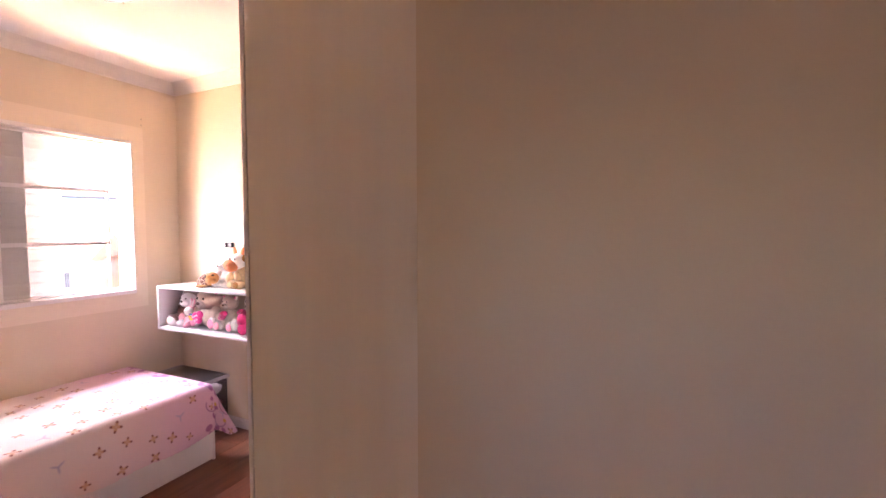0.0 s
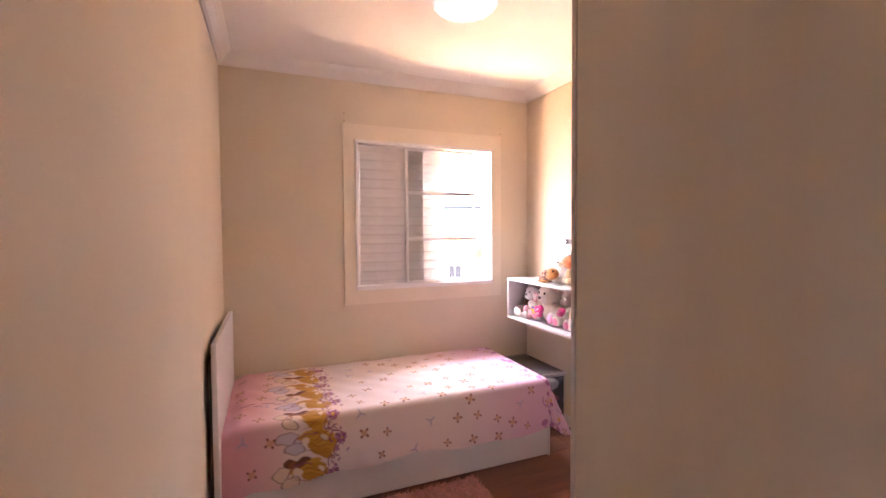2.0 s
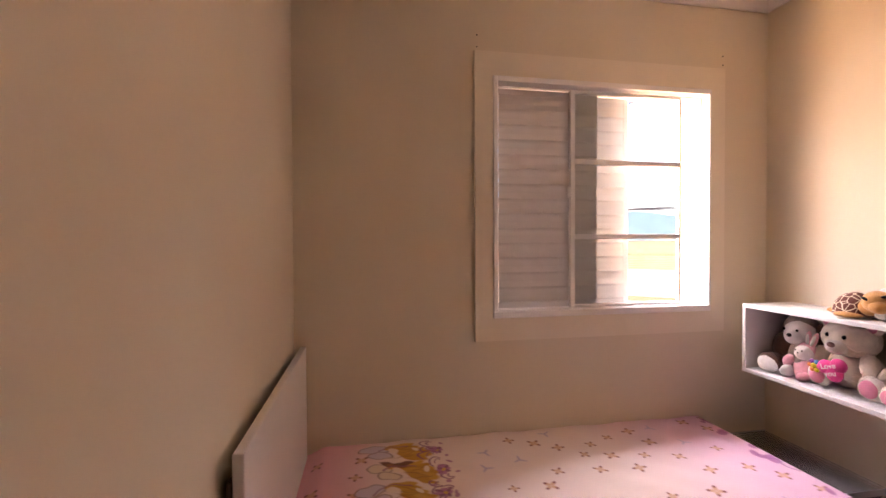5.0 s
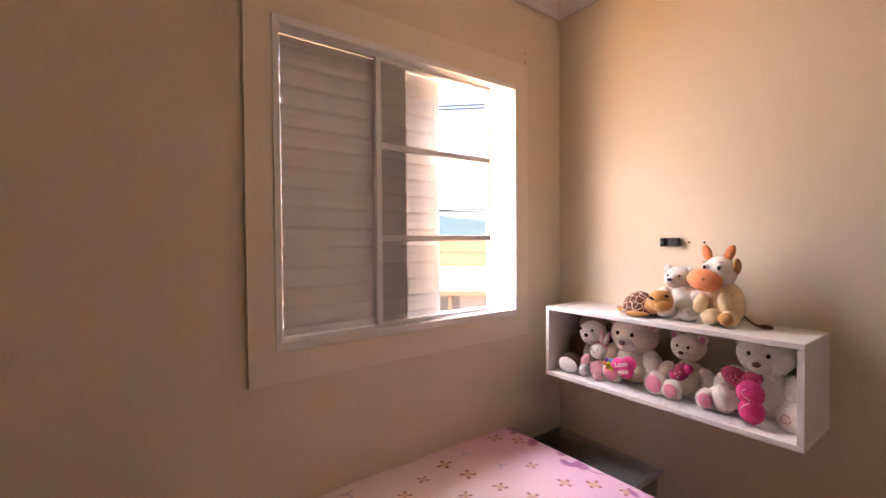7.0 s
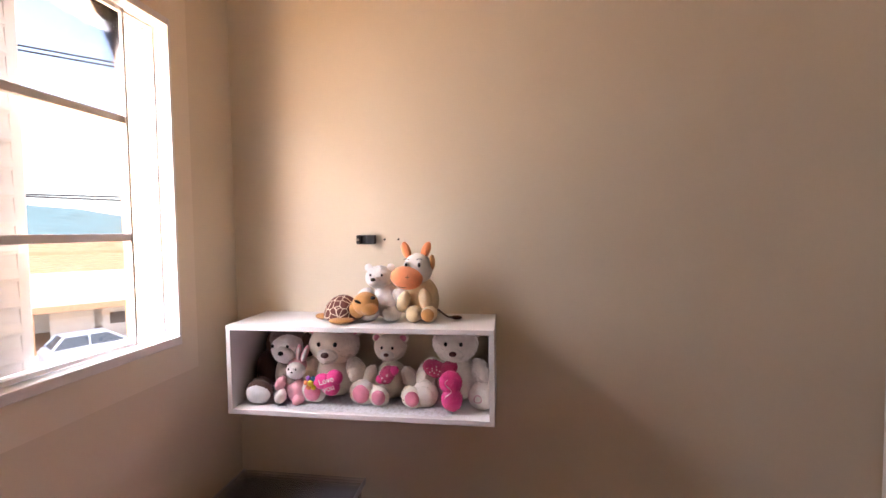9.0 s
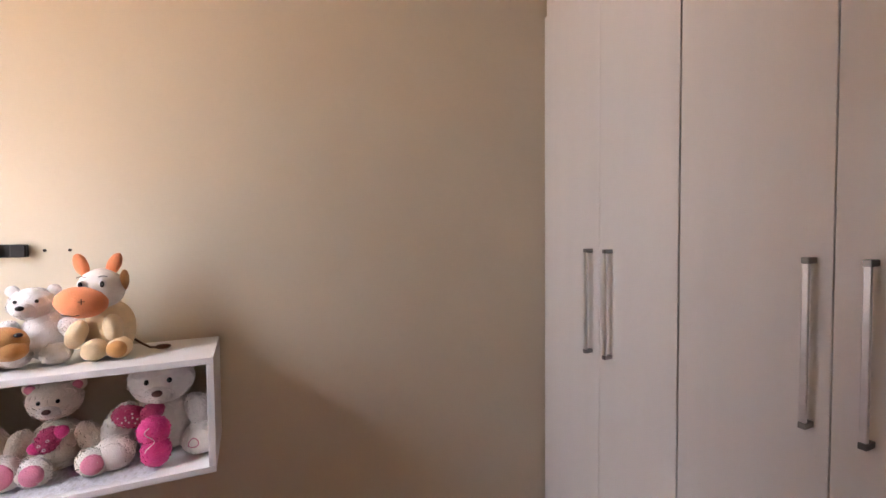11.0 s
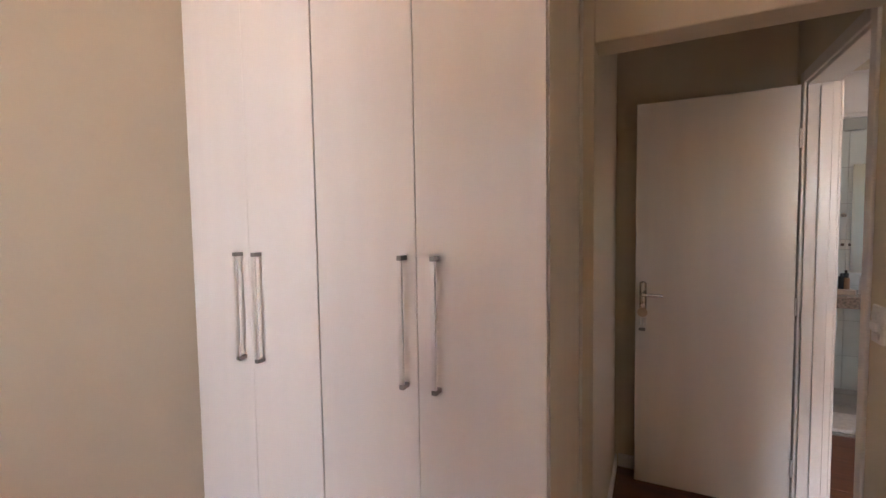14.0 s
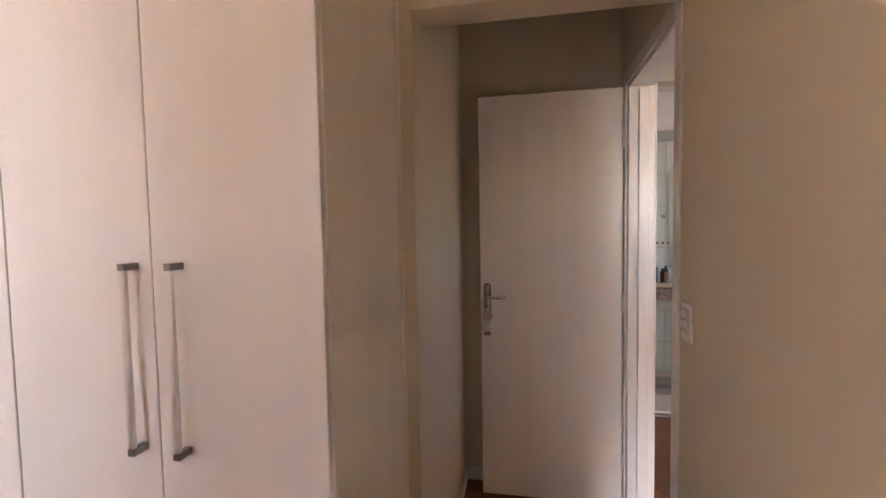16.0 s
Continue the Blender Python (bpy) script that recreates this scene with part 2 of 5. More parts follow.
def mesh_of(name, bm, mats, smooth=False):
    bmesh.ops.recalc_face_normals(bm, faces=bm.faces[:])
    me = bpy.data.meshes.new(name)
    bm.to_mesh(me)
    bm.free()
    for m in (mats if isinstance(mats, (list, tuple)) else [mats]):
        me.materials.append(m)
    if smooth:
        me.shade_smooth()
    return me


def thing(name, bm, mats, label, category, group="", kind="", smooth=False):
    return tagged(new(name, mesh_of(name, bm, mats, smooth)), label, category, group, kind)


def base(name, at, label, category, group="", kind=""):
    e = new(name)
    e.empty_display_size = 0.1
    e.location = at
    return tagged(e, label, category, group, kind)


def part(name, bm, mats, parent, label="", smooth=False):
    ob = new(name, mesh_of(name, bm, mats, smooth))
    ob.parent = parent
    up = parent.location if parent.parent is None else Vector((0, 0, 0))
    ob.matrix_parent_inverse = Matrix.Translation(-up)
    return tagged(ob, label)


def boxes(*rows, bev=0.0):
    bm = bmesh.new()
    for r in rows:
        box(bm, *r, bev=bev)
    return bm


def lettering(bm, words, m, size, mi):
    """Adds words in the built-in font to a mesh, laid at the pose m."""
    cu = bpy.data.curves.new("words", 'FONT')
    cu.body, cu.size, cu.extrude, cu.align_x, cu.align_y = words, size, 0.0006, 'CENTER', 'CENTER'
    ob = bpy.data.objects.new("words", cu)
    me = ob.to_mesh()
    me.transform(m)
    n0 = len(bm.faces)
    bm.from_mesh(me)
    bm.faces.ensure_lookup_table()
    for f in bm.faces[n0:]:
        f.material_index = mi
    ob.to_mesh_clear()
    bpy.data.objects.remove(ob)


# ---- structure: bedroom ----
XL, XR, YW, YB = 0.20, 2.575, 2.43, -0.57     # door-side wall, shelf wall, window wall, wall behind the wardrobe
XP = 1.03                                     # side wall of the door recess
YR = -1.60                                    # back wall of the recess
ZC = 2.66                                     # ceiling
H = 2.80
OX0, OX1, OZ0, OZ1 = 1.085, 2.225, 1.05, 2.165  # window opening
thing("wall_north", boxes((XL - 0.12, OX0, YW, 2.60, 0, H), (OX1, XR + 0.15, YW, 2.60, 0, H), (OX0, OX1, YW, 2.60, 0, OZ0), (OX0, OX1, YW, 2.60, OZ1, H)), WALL,
      "beige painted wall with a window opening", "wall", kind="structure")
thing("facade", boxes((0.08, OX0, 2.604, 2.635, -4.9, 3.1), (OX1 + 0.01, 5.0, 2.604, 2.635, -4.9, 3.1), (OX0, OX1 + 0.01, 2.604, 2.635, -4.9, OZ0 - 0.02), (OX0, OX1 + 0.01, 2.604, 2.635, OZ1 + 0.03, 3.1)), FACADE,
      "orange rendered outside wall round the window", "wall", kind="structure")
thing("wall_east", boxes((XR, XR + 0.15, -1.8, YW, 0, H)), WALL, "plain beige painted wall above a floating shelf", "wall", kind="structure")
DY0, DY1, DZ = -1.455, -0.745, 2.11            # door opening
thing("wall_west", boxes((XL - 0.12, XL, DY1, YW, 0, H), (XL - 0.12, XL, YR - 0.15, DY0, 0, H), (XL - 0.12, XL, DY0, DY1, DZ, H)), WALL,
      "plain beige painted wall with the door opening", "wall", kind="structure")
bm = bmesh.new()
box(bm, XP, XR, YB - 0.12, YB, 0, H)
box(bm, XP, XP + 0.12, YR, YB - 0.12, 0, H)
thing("wall_south", bm, WALL, "beige painted wall behind the wardrobe", "wall", kind="structure")
thing("beam", boxes((XL, XP, YB - 0.14, YB, 2.12, H), bev=0.004), WALL, "beige painted beam over the door recess", "beam", kind="structure")
thing("wall_recess", boxes((XL, XP + 0.12, YR - 0.15, YR, 0, H)), WALL, "beige painted back wall of the door recess", "wall", kind="structure")
thing("ceiling", boxes((XL - 0.12, XR + 0.15, YR - 0.15, 2.60, ZC, ZC + 0.10)), CEIL, "white painted ceiling", "ceiling", kind="structure")
# out of view, added to keep the sun off the rooms and hall opening
thing("roof_slab", boxes((-3.0, 5.0, -5.2, 1.6, 2.85, 3.1), (0.08, 5.0, 1.6, 2.630, 2.85, 3.09)), FACADE, "unseen rendered roof slab added over the rooms", "roof", kind="structure")


def cornice(name, run, axis, wall, sign):
    """A coved plaster moulding along a wall. axis: the way it runs."""
    prof = [(0, 0), (0.010, 0), (0.014, 0.008), (0.022, 0.014), (0.034, 0.030), (0.050, 0.048), (0.066, 0.060), (0.080, 0.069), (0.086, 0.0735), (0.086, 0.0738), (0, 0.074)]
    bm = bmesh.new()
    ends = []
    for s in run:
        ends.append([bm.verts.new((s, wall + sign * o, 2.585 + z) if axis == 'x' else (wall + sign * o, s, 2.585 + z)) for o, z in prof])
    k = len(prof)
    for j in range(k):
        bm.faces.new((ends[0][j], ends[0][(j + 1) % k], ends[1][(j + 1) % k], ends[1][j]))
    for e in ends:
        bm.faces.new(e)
    thing(name, bm, PLASTER, "white plaster cornice under the ceiling", "cornice", "cornices", "structure")


cornice("trim_1", (XL, XR), 'x', YW - 0.001, -1)
cornice("trim_2", (YB, YW - 0.002), 'y', XR - 0.001, -1)
cornice("trim_3", (YB, YW - 0.002), 'y', XL + 0.001, 1)
cornice("trim_4", (XL, XR), 'x', YB + 0.001, 1)


def skirting(name, x0, x1, y0, y1, ax):
    bm = boxes((x0, x1, y0, y1, 0.004, 0.07), bev=0.003)
    if ax == 'x':
        box(bm, x0, x1, y0 + 0.003, y1 - 0.003, 0.07, 0.082, 0.002)
    else:
        box(bm, x0 + 0.003, x1 - 0.003, y0, y1, 0.07, 0.082, 0.002)
    thing(name, bm, WHITE, "white wooden skirting board", "skirting board", "skirting boards", "structure")


skirting("baseboard_1", XL + 0.02, XR - 0.02, YW - 0.016, YW - 0.001, 'x')
skirting("baseboard_2", XR - 0.016, XR - 0.001, -0.02, YW - 0.02, 'y')
skirting("baseboard_3", XL + 0.001, XL + 0.016, -0.69, YW - 0.02, 'y')
skirting("baseboard_4", XP - 0.016, XP - 0.001, YR + 0.02, YB - 0.01, 'y')
skirting("baseboard_5", XL + 0.02, XP - 0.02, YR + 0.001, YR + 0.016, 'x')

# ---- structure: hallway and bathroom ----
# two unseen openings, added only to bring daylight towards the door recess
thing("wall_hall", boxes((-1.10, -0.96, -2.6, -1.25, 0, H), (-1.10, -0.96, -0.75, 1.6, 0, H), (-1.10, -0.96, -1.25, -0.75, 0, 1.45), (-1.10, -0.96, -1.25, -0.75, 1.78, H), (-0.96, 0.08, 1.5, 1.6, 0, 1.58), (-0.96, 0.08, 1.5, 1.6, 1.88, H)), WALL, "beige painted hallway wall with two unseen openings added for light", "wall", kind="structure")
thing("wall_bathroom_door", boxes((-1.10, -0.80, -2.72, -2.60, 0, H), (0.0, 0.20, -2.72, -2.60, 0, H), (-0.80, 0.0, -2.72, -2.60, 2.45, H), (0.06, 0.20, -2.60, YR - 0.15, 0, H)), WALL,
      "beige wall with the bathroom opening", "wall", kind="structure")
thing("ceiling_hall", boxes((-1.10, 0.08, -2.72, 1.6, ZC, ZC + 0.10)), CEIL, "white painted hallway ceiling", "ceiling", kind="structure")
# the gap in the side wall is unseen, added to light the bathroom
thing("wall_bathroom", boxes((-1.90, 0.60, -3.76, -3.62, 0, H), (0.46, 0.60, -3.62, -2.72, 0, H), (-1.90, -1.10, -2.72, -2.60, 0, H),
      (-1.90, -1.76, -3.62, -2.72, 0, 1.3), (-1.90, -1.76, -3.62, -2.72, 2.1, H), (-1.90, -1.76, -3.62, -3.50, 1.3, 2.1), (-1.90, -1.76, -2.85, -2.72, 1.3, 2.1)), GROUT,
      "pale tiled bathroom wall", "wall", kind="structure")
thing("ceiling_bathroom", boxes((-1.90, 0.60, -3.76, -2.72, ZC, ZC + 0.1)), CEIL, "white bathroom ceiling", "ceiling", kind="structure")
thing("floor_bathroom", boxes((-1.90, 0.60, -3.62, -2.62, -0.15, 0.006)), BATHF, "grey tiled bathroom floor", "floor", kind="structure")
thing("wall_bathroom_upper", boxes((-1.76, 0.46, -3.62, -3.605, 2.34, ZC)), CEIL, "pale green painted band above the tiles", "wall", kind="structure")
thing("trim_bathroom", boxes((-1.76, 0.46, -3.62, -3.585, 2.30, 2.335), bev=0.006), PLASTER, "white moulding over the bathroom tiles", "moulding", kind="structure")

# ---- camera-side furniture ----


def wardrobe():
    w = base("wardrobe", (1.82, -0.30, 0), "tall built-in white wardrobe with four hinged doors and steel bar handles", "wardrobe")
    x0, x1, yb, yf, top = 1.08, XR - 0.002, YB + 0.003, -0.052, 2.56
    bm = boxes((x0 + 0.018, x1, yb, yf, 0.003, 0.10), (x0 + 0.018, x1, yb, yf - 0.004, top - 0.02, top), (x1 - 0.018, x1, yb, yf - 0.004, 0.1, top - 0.02), (x0 + 0.018, x1 - 0.018, yb, yb + 0.008, 0.1, top - 0.02),
               (1.876, 1.894, yb + 0.008, yf - 0.06, 0.1, top - 0.02))
    part("carcass", bm, WARD, w)
    part("side_panel", boxes((x0, x0 + 0.018, yb, yf, 0.003, top), bev=0.001), WARDS, w, "cream laminated side panel")
    part("edge_strip", boxes((x0 - 0.0025, x0 + 0.015, yf + 0.001, yf + 0.006, 0.01, top), bev=0.001), WHITE, w, "white edge strip")
    part("wall_strip", boxes((x0 - 0.012, x0 - 0.0005, yb - 0.001, yb + 0.014, 0.003, top), bev=0.002), WARDS, w, "cream joint strip")
    part("plinth", boxes((x0 + 0.02, x1, yf + 0.002, yf + 0.012, 0.006, 0.085), bev=0.001), WHITE, w)
    spans = [(1.083, 1.4842, 1.412, 1), (1.4870, 1.8830, 1.526, 0), (1.8885, 2.2262, 2.167, 0), (2.2266, 2.5535, 2.268, 1)]
    for a, b, hx, side in spans:
        d = part("door", boxes((a, b, yf + 0.002, -0.03, 0.10, 2.54), bev=0.0015), WARD, w)
        h = bmesh.new()
        box(h, hx - 0.007, hx + 0.007, -0.004, 0.006, 0.972, 1.362, 0.0012)
        part("handle_bar", h, STEEL, d, "brushed steel bar handle")
        for z in (0.957, 1.361):
            e = boxes((hx - 0.0085, hx + 0.0085, -0.030, 0.008, z, z + 0.015), bev=0.0015)
            part("handle_foot", e, DSTEEL, d, "dark steel handle end")
    part("filler", boxes((2.556, x1, yf, -0.034, 0.0, 2.424), bev=0.001), WARD, w, "narrow white filler strip at the wall")


wardrobe()


def door():
    # frame
    f = base("door_frame", (XL, -1.1, 0), "white painted wooden door frame", "door frame", kind="structure")
    for y0, y1 in ((DY0, DY0 + 0.022), (DY1 - 0.022, DY1)):
        part("jamb", boxes((XL - 0.118, XL - 0.002, y0 + 0.001, y1 - 0.001, 0.004, DZ - 0.022), bev=0.002), DOORP, f)
        part("stop", boxes((XL - 0.09, XL - 0.045, (y1 if y0 == DY0 else y0 - 0.012), (y1 + 0.012 if y0 == DY0 else y0), 0.004, DZ - 0.034), bev=0.002), DOORP, f)
    part("head", boxes((XL - 0.118, XL - 0.002, DY0 + 0.001, DY1 - 0.001, DZ - 0.022, DZ - 0.001), bev=0.002), DOORP, f)
    for xa, xb in ((XL + 0.0005, XL + 0.012), (XL - 0.132, XL - 0.1205)):
        part("casing", boxes((xa, xb, DY0 - 0.045, DY0 + 0.010, 0.004, DZ + 0.045), bev=0.003), DOORP, f)
        part("casing", boxes((xa, xb, DY1 - 0.010, DY1 + 0.038, 0.004, DZ + 0.045), bev=0.003), DOORP, f)
        part("casing", boxes((xa, xb, DY0 + 0.011, DY1 - 0.011, DZ - 0.010, min(DZ + 0.045, 2.155)), bev=0.003), DOORP, f)
    # leaf, standing open against the recess's back wall
    d = base("door", (XL + 0.02, -1.48, 0), "white flush wooden door standing open with keys in its lock", "door")
    y0, y1 = -1.500, -1.465
    leaf = part("leaf", boxes((XL + 0.016, 0.918, y0, y1, 0.012, 2.10), bev=0.002), DOORP, d)
    for z in (0.25, 1.05, 1.85):
        bm = bmesh.new()
        cyl(bm, pose(XL + 0.0145, y1 + 0.006, z), 0.006, 0.09, seg=12)
        part("hinge", bm, STEEL, d, "steel hinge")
    bm = bmesh.new()
    box(bm, 0.862, 0.898, y1, y1 + 0.005, 0.985, 1.145, 0.016, seg=3)
    part("lock_plate", bm, CHROME, d, "chrome escutcheon plate", smooth=False)
    bm = bmesh.new()
    cyl(bm, pose(0.880, y1 + 0.022, 1.075, 90), 0.009, 0.036, seg=14)
    tube(bm, [(0.886, y1 + 0.040, 1.075), (0.86, y1 + 0.044, 1.075), (0.82, y1 + 0.044, 1.074), (0.785, y1 + 0.040, 1.073)], 0.0085, 10)
    part("lever", bm, CHROME, d, "chrome lever handle", smooth=True)
    k = base("key_ring", (0.88, y1 + 0.02, 0.93), "bunch of keys with a round wooden tag hanging from the lock", "keys")
    bm = bmesh.new()
    box(bm, 0.877, 0.883, y1 + 0.0055, y1 + 0.03, 1.012, 1.022, 0.001)
    cyl(bm, pose(0.880, y1 + 0.034, 1.016, 90), 0.011, 0.003, seg=16)
    part("key", bm, CHROME, k)
    bm = bmesh.new()
    cyl(bm, pose(0.882, y1 + 0.016, 0.975, 90), 0.026, 0.006, seg=24)
    part("tag", bm, WOODTAG, k, "pale wooden disc tag")
    for i, (x, z) in enumerate(((0.864, 0.925), (0.879, 0.918), (0.894, 0.922))):
        bm = boxes((x - 0.004, x + 0.004, y1 + 0.012, y1 + 0.015, z - 0.022, z + 0.026), bev=0.001)
        part("key", bm, STEEL, k)
    part("fob", boxes((0.866, 0.900, y1 + 0.008, y1 + 0.018, 0.872, 0.890), bev=0.003), DSTEEL, k)


WOODTAG = mat("pale_wood", (0.55, 0.42, 0.30), 0.5, vary=0.15)
door()


def light_switch():
    s = base("light_switch", (XL, -0.64, 1.14), "white plastic wall plate with a switch and a socket", "light switch")
    part("plate", boxes((XL, XL + 0.008, -0.680, -0.602, 1.082, 1.200), bev=0.003), SWITCHP, s)
    part("rocker", boxes((XL + 0.008, XL + 0.016, -0.662, -0.620, 1.155, 1.182), bev=0.002), SWITCHP, s)
    part("socket", boxes((XL + 0.008, XL + 0.020, -0.664, -0.618, 1.122, 1.150), bev=0.003), SWITCHP, s)
    bm = boxes((XL + 0.008, XL + 0.014, -0.662, -0.620, 1.096, 1.116), bev=0.002)
    part("blank", bm, SWITCHP, s)


light_switch()


# ---- window ----
def window():
    w = base("window_1", (1.655, 2.48, OZ0), "white aluminium sliding window with louvred shutters, half open", "window", kind="structure")
    a, b, c, d = 0.999, 2.306, 0.945, 2.275
    part("wall_trim", boxes((a, OX0 - 0.001, YW - 0.018, YW - 0.0005, c, d), (OX1 + 0.001, b, YW - 0.018, YW - 0.0005, c, d), (OX0 - 0.001, OX1 + 0.001, YW - 0.018, YW - 0.0005, c, OZ0 - 0.001), (OX0 - 0.001, OX1 + 0.001, YW - 0.018, YW - 0.0005, OZ1 + 0.001, d)), TRIMP, w, "flat painted surround board")
    # box frame
    y0, y1 = YW - 0.024, 2.565
    t = 0.022
    for r in ((OX0, OX0 + t, y0, y1, OZ0 + 0.032, OZ1), (OX1 - 0.012, OX1, y0, y1, OZ0 + 0.032, OZ1), (OX0 + t, OX1 - 0.012, y0, y1, OZ1 - 0.026, OZ1), (OX0, OX1, y0, y1, OZ0, OZ0 + 0.030)):
        part("window_frame", boxes(r, bev=0.002), ALU, w)
    for y in (2.462, 2.500, 2.545):      # guide rails
        part("rail", boxes((OX1 - 0.019, OX1 - 0.0125, y, y + 0.006, OZ0 + 0.031, OZ1 - 0.027)), ALU, w)
        part("rail", boxes((OX0 + t, OX1 - 0.02, y, y + 0.006, OZ0 + 0.0305, OZ0 + 0.036)), ALU, w)
        part("rail", boxes((OX0 + t, OX1 - 0.02, y, y + 0.006, OZ1 - 0.034, OZ1 - 0.0265)), ALU, w)
    zb, zt = OZ0 + 0.036, OZ1 - 0.034
    # glazed sash
    g = part("glazed_sash", boxes((1.478, 1.500, 2.436, 2.458, zb, zt), (2.066, 2.076, 2.436, 2.458, zb, zt), (1.500, 2.066, 2.436, 2.458, zb, zb + 0.012), (1.500, 2.066, 2.436, 2.458, zt - 0.016, zt), bev=0.0015), ALU, w)
    for z in (1.788, 1.427):
        part("glazing_bar", boxes((1.5005, 2.0655, 2.436, 2.458, z - 0.012, z + 0.012), bev=0.0015), ALU, g)
    for z0, z1 in ((zb + 0.013, 1.414), (1.440, 1.775), (1.801, zt - 0.017)):
        p = part("pane", boxes((1.501, 2.065, 2.446, 2.449, z0, z1)), GLASS, g)
        p.visible_shadow = False
    bm = boxes((1.468, 1.4775, 2.437, 2.450, 1.615, 1.665), bev=0.003)
    part("latch", bm, STEEL, g, "small metal window latch")

    def shutter(x0, x1, yc, n, stile, latch=None):
        s = part("louvre_shutter", boxes((x0, x0 + 0.02, yc - 0.011, yc + 0.011, zb, zt), (x1 - stile, x1, yc - 0.011, yc + 0.011, zb, zt), (x0 + 0.02, x1 - stile, yc - 0.011, yc + 0.011, zb, zb + 0.03), (x0 + 0.02, x1 - stile, yc - 0.011, yc + 0.011, zt - 0.03, zt), bev=0.002), SLAT, w)
        step = (zt - zb - 0.06) / n
        bm = bmesh.new()
        xa, xb = x0 + 0.0205, x1 - stile - 0.0005
        prof = [(-0.0155, 0.0), (-0.0175, step * 0.12), (-0.0120, step * 0.5), (-0.0092, step * 0.9), (-0.0105, step * 1.25), (-0.0085, step * 1.25), (-0.0068, step * 0.9), (-0.0092, step * 0.5), (-0.0145, step * 0.12), (-0.0130, 0.002)]
        rings = [[bm.verts.new((x, yc + o, z - step * 0.1)) for o, z in prof] for x in (xa, xb)]
        k = len(prof)
        for j in range(k):
            bm.faces.new((rings[0][j], rings[0][(j + 1) % k], rings[1][(j + 1) % k], rings[1][j]))
        for r in rings:
            bm.faces.new(r)
        me = mesh_of("slat", bm, SLAT)
        for i in range(n):
            ob = new("slat", me)
            ob.parent = s
            ob.location = (0, 0, zb + 0.03 + i * step)
        if latch:
            part("latch", boxes((x1 - 0.018, x1 - 0.006, yc - 0.02, yc - 0.0115, latch - 0.02, latch + 0.02), bev=0.003), STEEL, s, "small metal shutter catch")

    # thin strips added behind the shutter to block light leaking round its edges
    for r in ((1.1075, 1.126, 2.4965, 2.4995, OZ0 + 0.037, OZ1 - 0.035), (1.1075, 1.640, 2.4965, 2.4995, OZ1 - 0.0345, OZ1 - 0.0265), (1.1075, 1.640, 2.4965, 2.4995, OZ0 + 0.0305, OZ0 + 0.0365)):
        part("light_stop", boxes(r), ALU, w)
    shutter(1.108, 1.640, 2.484, 14, 0.010, 1.64)
    shutter(1.525, 1.835, 2.526, 14, 0.030)
    # outer reveal
    part("outer_sill", boxes((OX0, OX1 + 0.009, 2.566, 2.665, OZ0 - 0.019, OZ0 + 0.006), bev=0.004), STONE, w)


window()
for i, (x, z) in enumerate(((1.013, 2.351), (1.013, 2.297), (2.307, 2.344), (2.307, 2.300))):
    bm = bmesh.new()
    cyl(bm, pose(x, YW - 0.0005, z, 90), 0.0035, 0.003, seg=10)
    thing("drill_hole", bm, HOLE, "small dark drill hole in the wall", "hole", "drill holes")
for y in (1.768, 1.710):
    bm = bmesh.new()
    cyl(bm, pose(XR - 0.0005, y, 1.402, 0, 90), 0.0045, 0.003, seg=12)
    thing("drill_hole", bm, HOLE, "small dark drill hole in the wall", "hole", "drill holes")


def bracket():
    b = base("cable_bracket", (XR, 1.842, 1.40), "small black plastic bracket fixed to the wall", "bracket")
    part("back_plate", boxes((XR - 0.008, XR - 0.0005, 1.803, 1.881, 1.384, 1.421), bev=0.002), BLACK, b)
    part("clip", boxes((XR - 0.024, XR - 0.008, 1.803, 1.838, 1.384, 1.421), bev=0.003), BLACK, b)
    part("clip", boxes((XR - 0.022, XR - 0.008, 1.866, 1.881, 1.384, 1.421), bev=0.003), BLACK, b)
    bm = bmesh.new()
    cyl(bm, pose(XR - 0.0085, 1.874, 1.402, 0, 90), 0.006, 0.032, seg=12)
    part("screw", bm, CHROME, b, "steel screw head")


bracket()


# ---- ceiling lamp ----
def ceiling_lamp():
    c = (1.45, 1.27)
    l = base("ceiling_lamp", (c[0], c[1], ZC), "round opal glass ceiling lamp with small clips", "ceiling lamp")
    bm = bmesh.new()
    cyl(bm, pose(c[0], c[1], ZC - 0.0065), 0.125, 0.0126, seg=40)
    part("base_plate", bm, SWITCHP, l)
    bm = bmesh.new()
    rings = []
    for i in range(11):
        a = i / 10 * math.pi / 2
        rings.append([bm.verts.new((c[0] + 0.165 * math.cos(a) * math.cos(2 * math.pi * j / 40), c[1] + 0.165 * math.cos(a) * math.sin(2 * math.pi * j / 40), ZC - 0.0135 - 0.050 * math.sin(a))) for j in range(40)] if i < 10
                     else [bm.verts.new((c[0], c[1], ZC - 0.0635))])
    for p, q in zip(rings, rings[1:]):
        for j in range(40):
            bm.faces.new((p[j], p[(j + 1) % 40], q[(j + 1) % 40], q[j]) if len(q) > 1 else (p[j], p[(j + 1) % 40], q[0]))
    bm.faces.new(rings[0])
    part("glass_dome", bm, OPAL, l, "opal glass dome", smooth=True)
    for k in range(3):
        a = 2 * math.pi * k / 3 + 2.6
        bm = bmesh.new()
        blob(bm, (c[0] + 0.166 * math.cos(a), c[1] + 0.166 * math.sin(a), ZC - 0.020), (0.008, 0.008, 0.012), sub=2, fuzz=0)
        part("clip", bm, CHROME, l, "chrome clip", smooth=True)


ceiling_lamp()


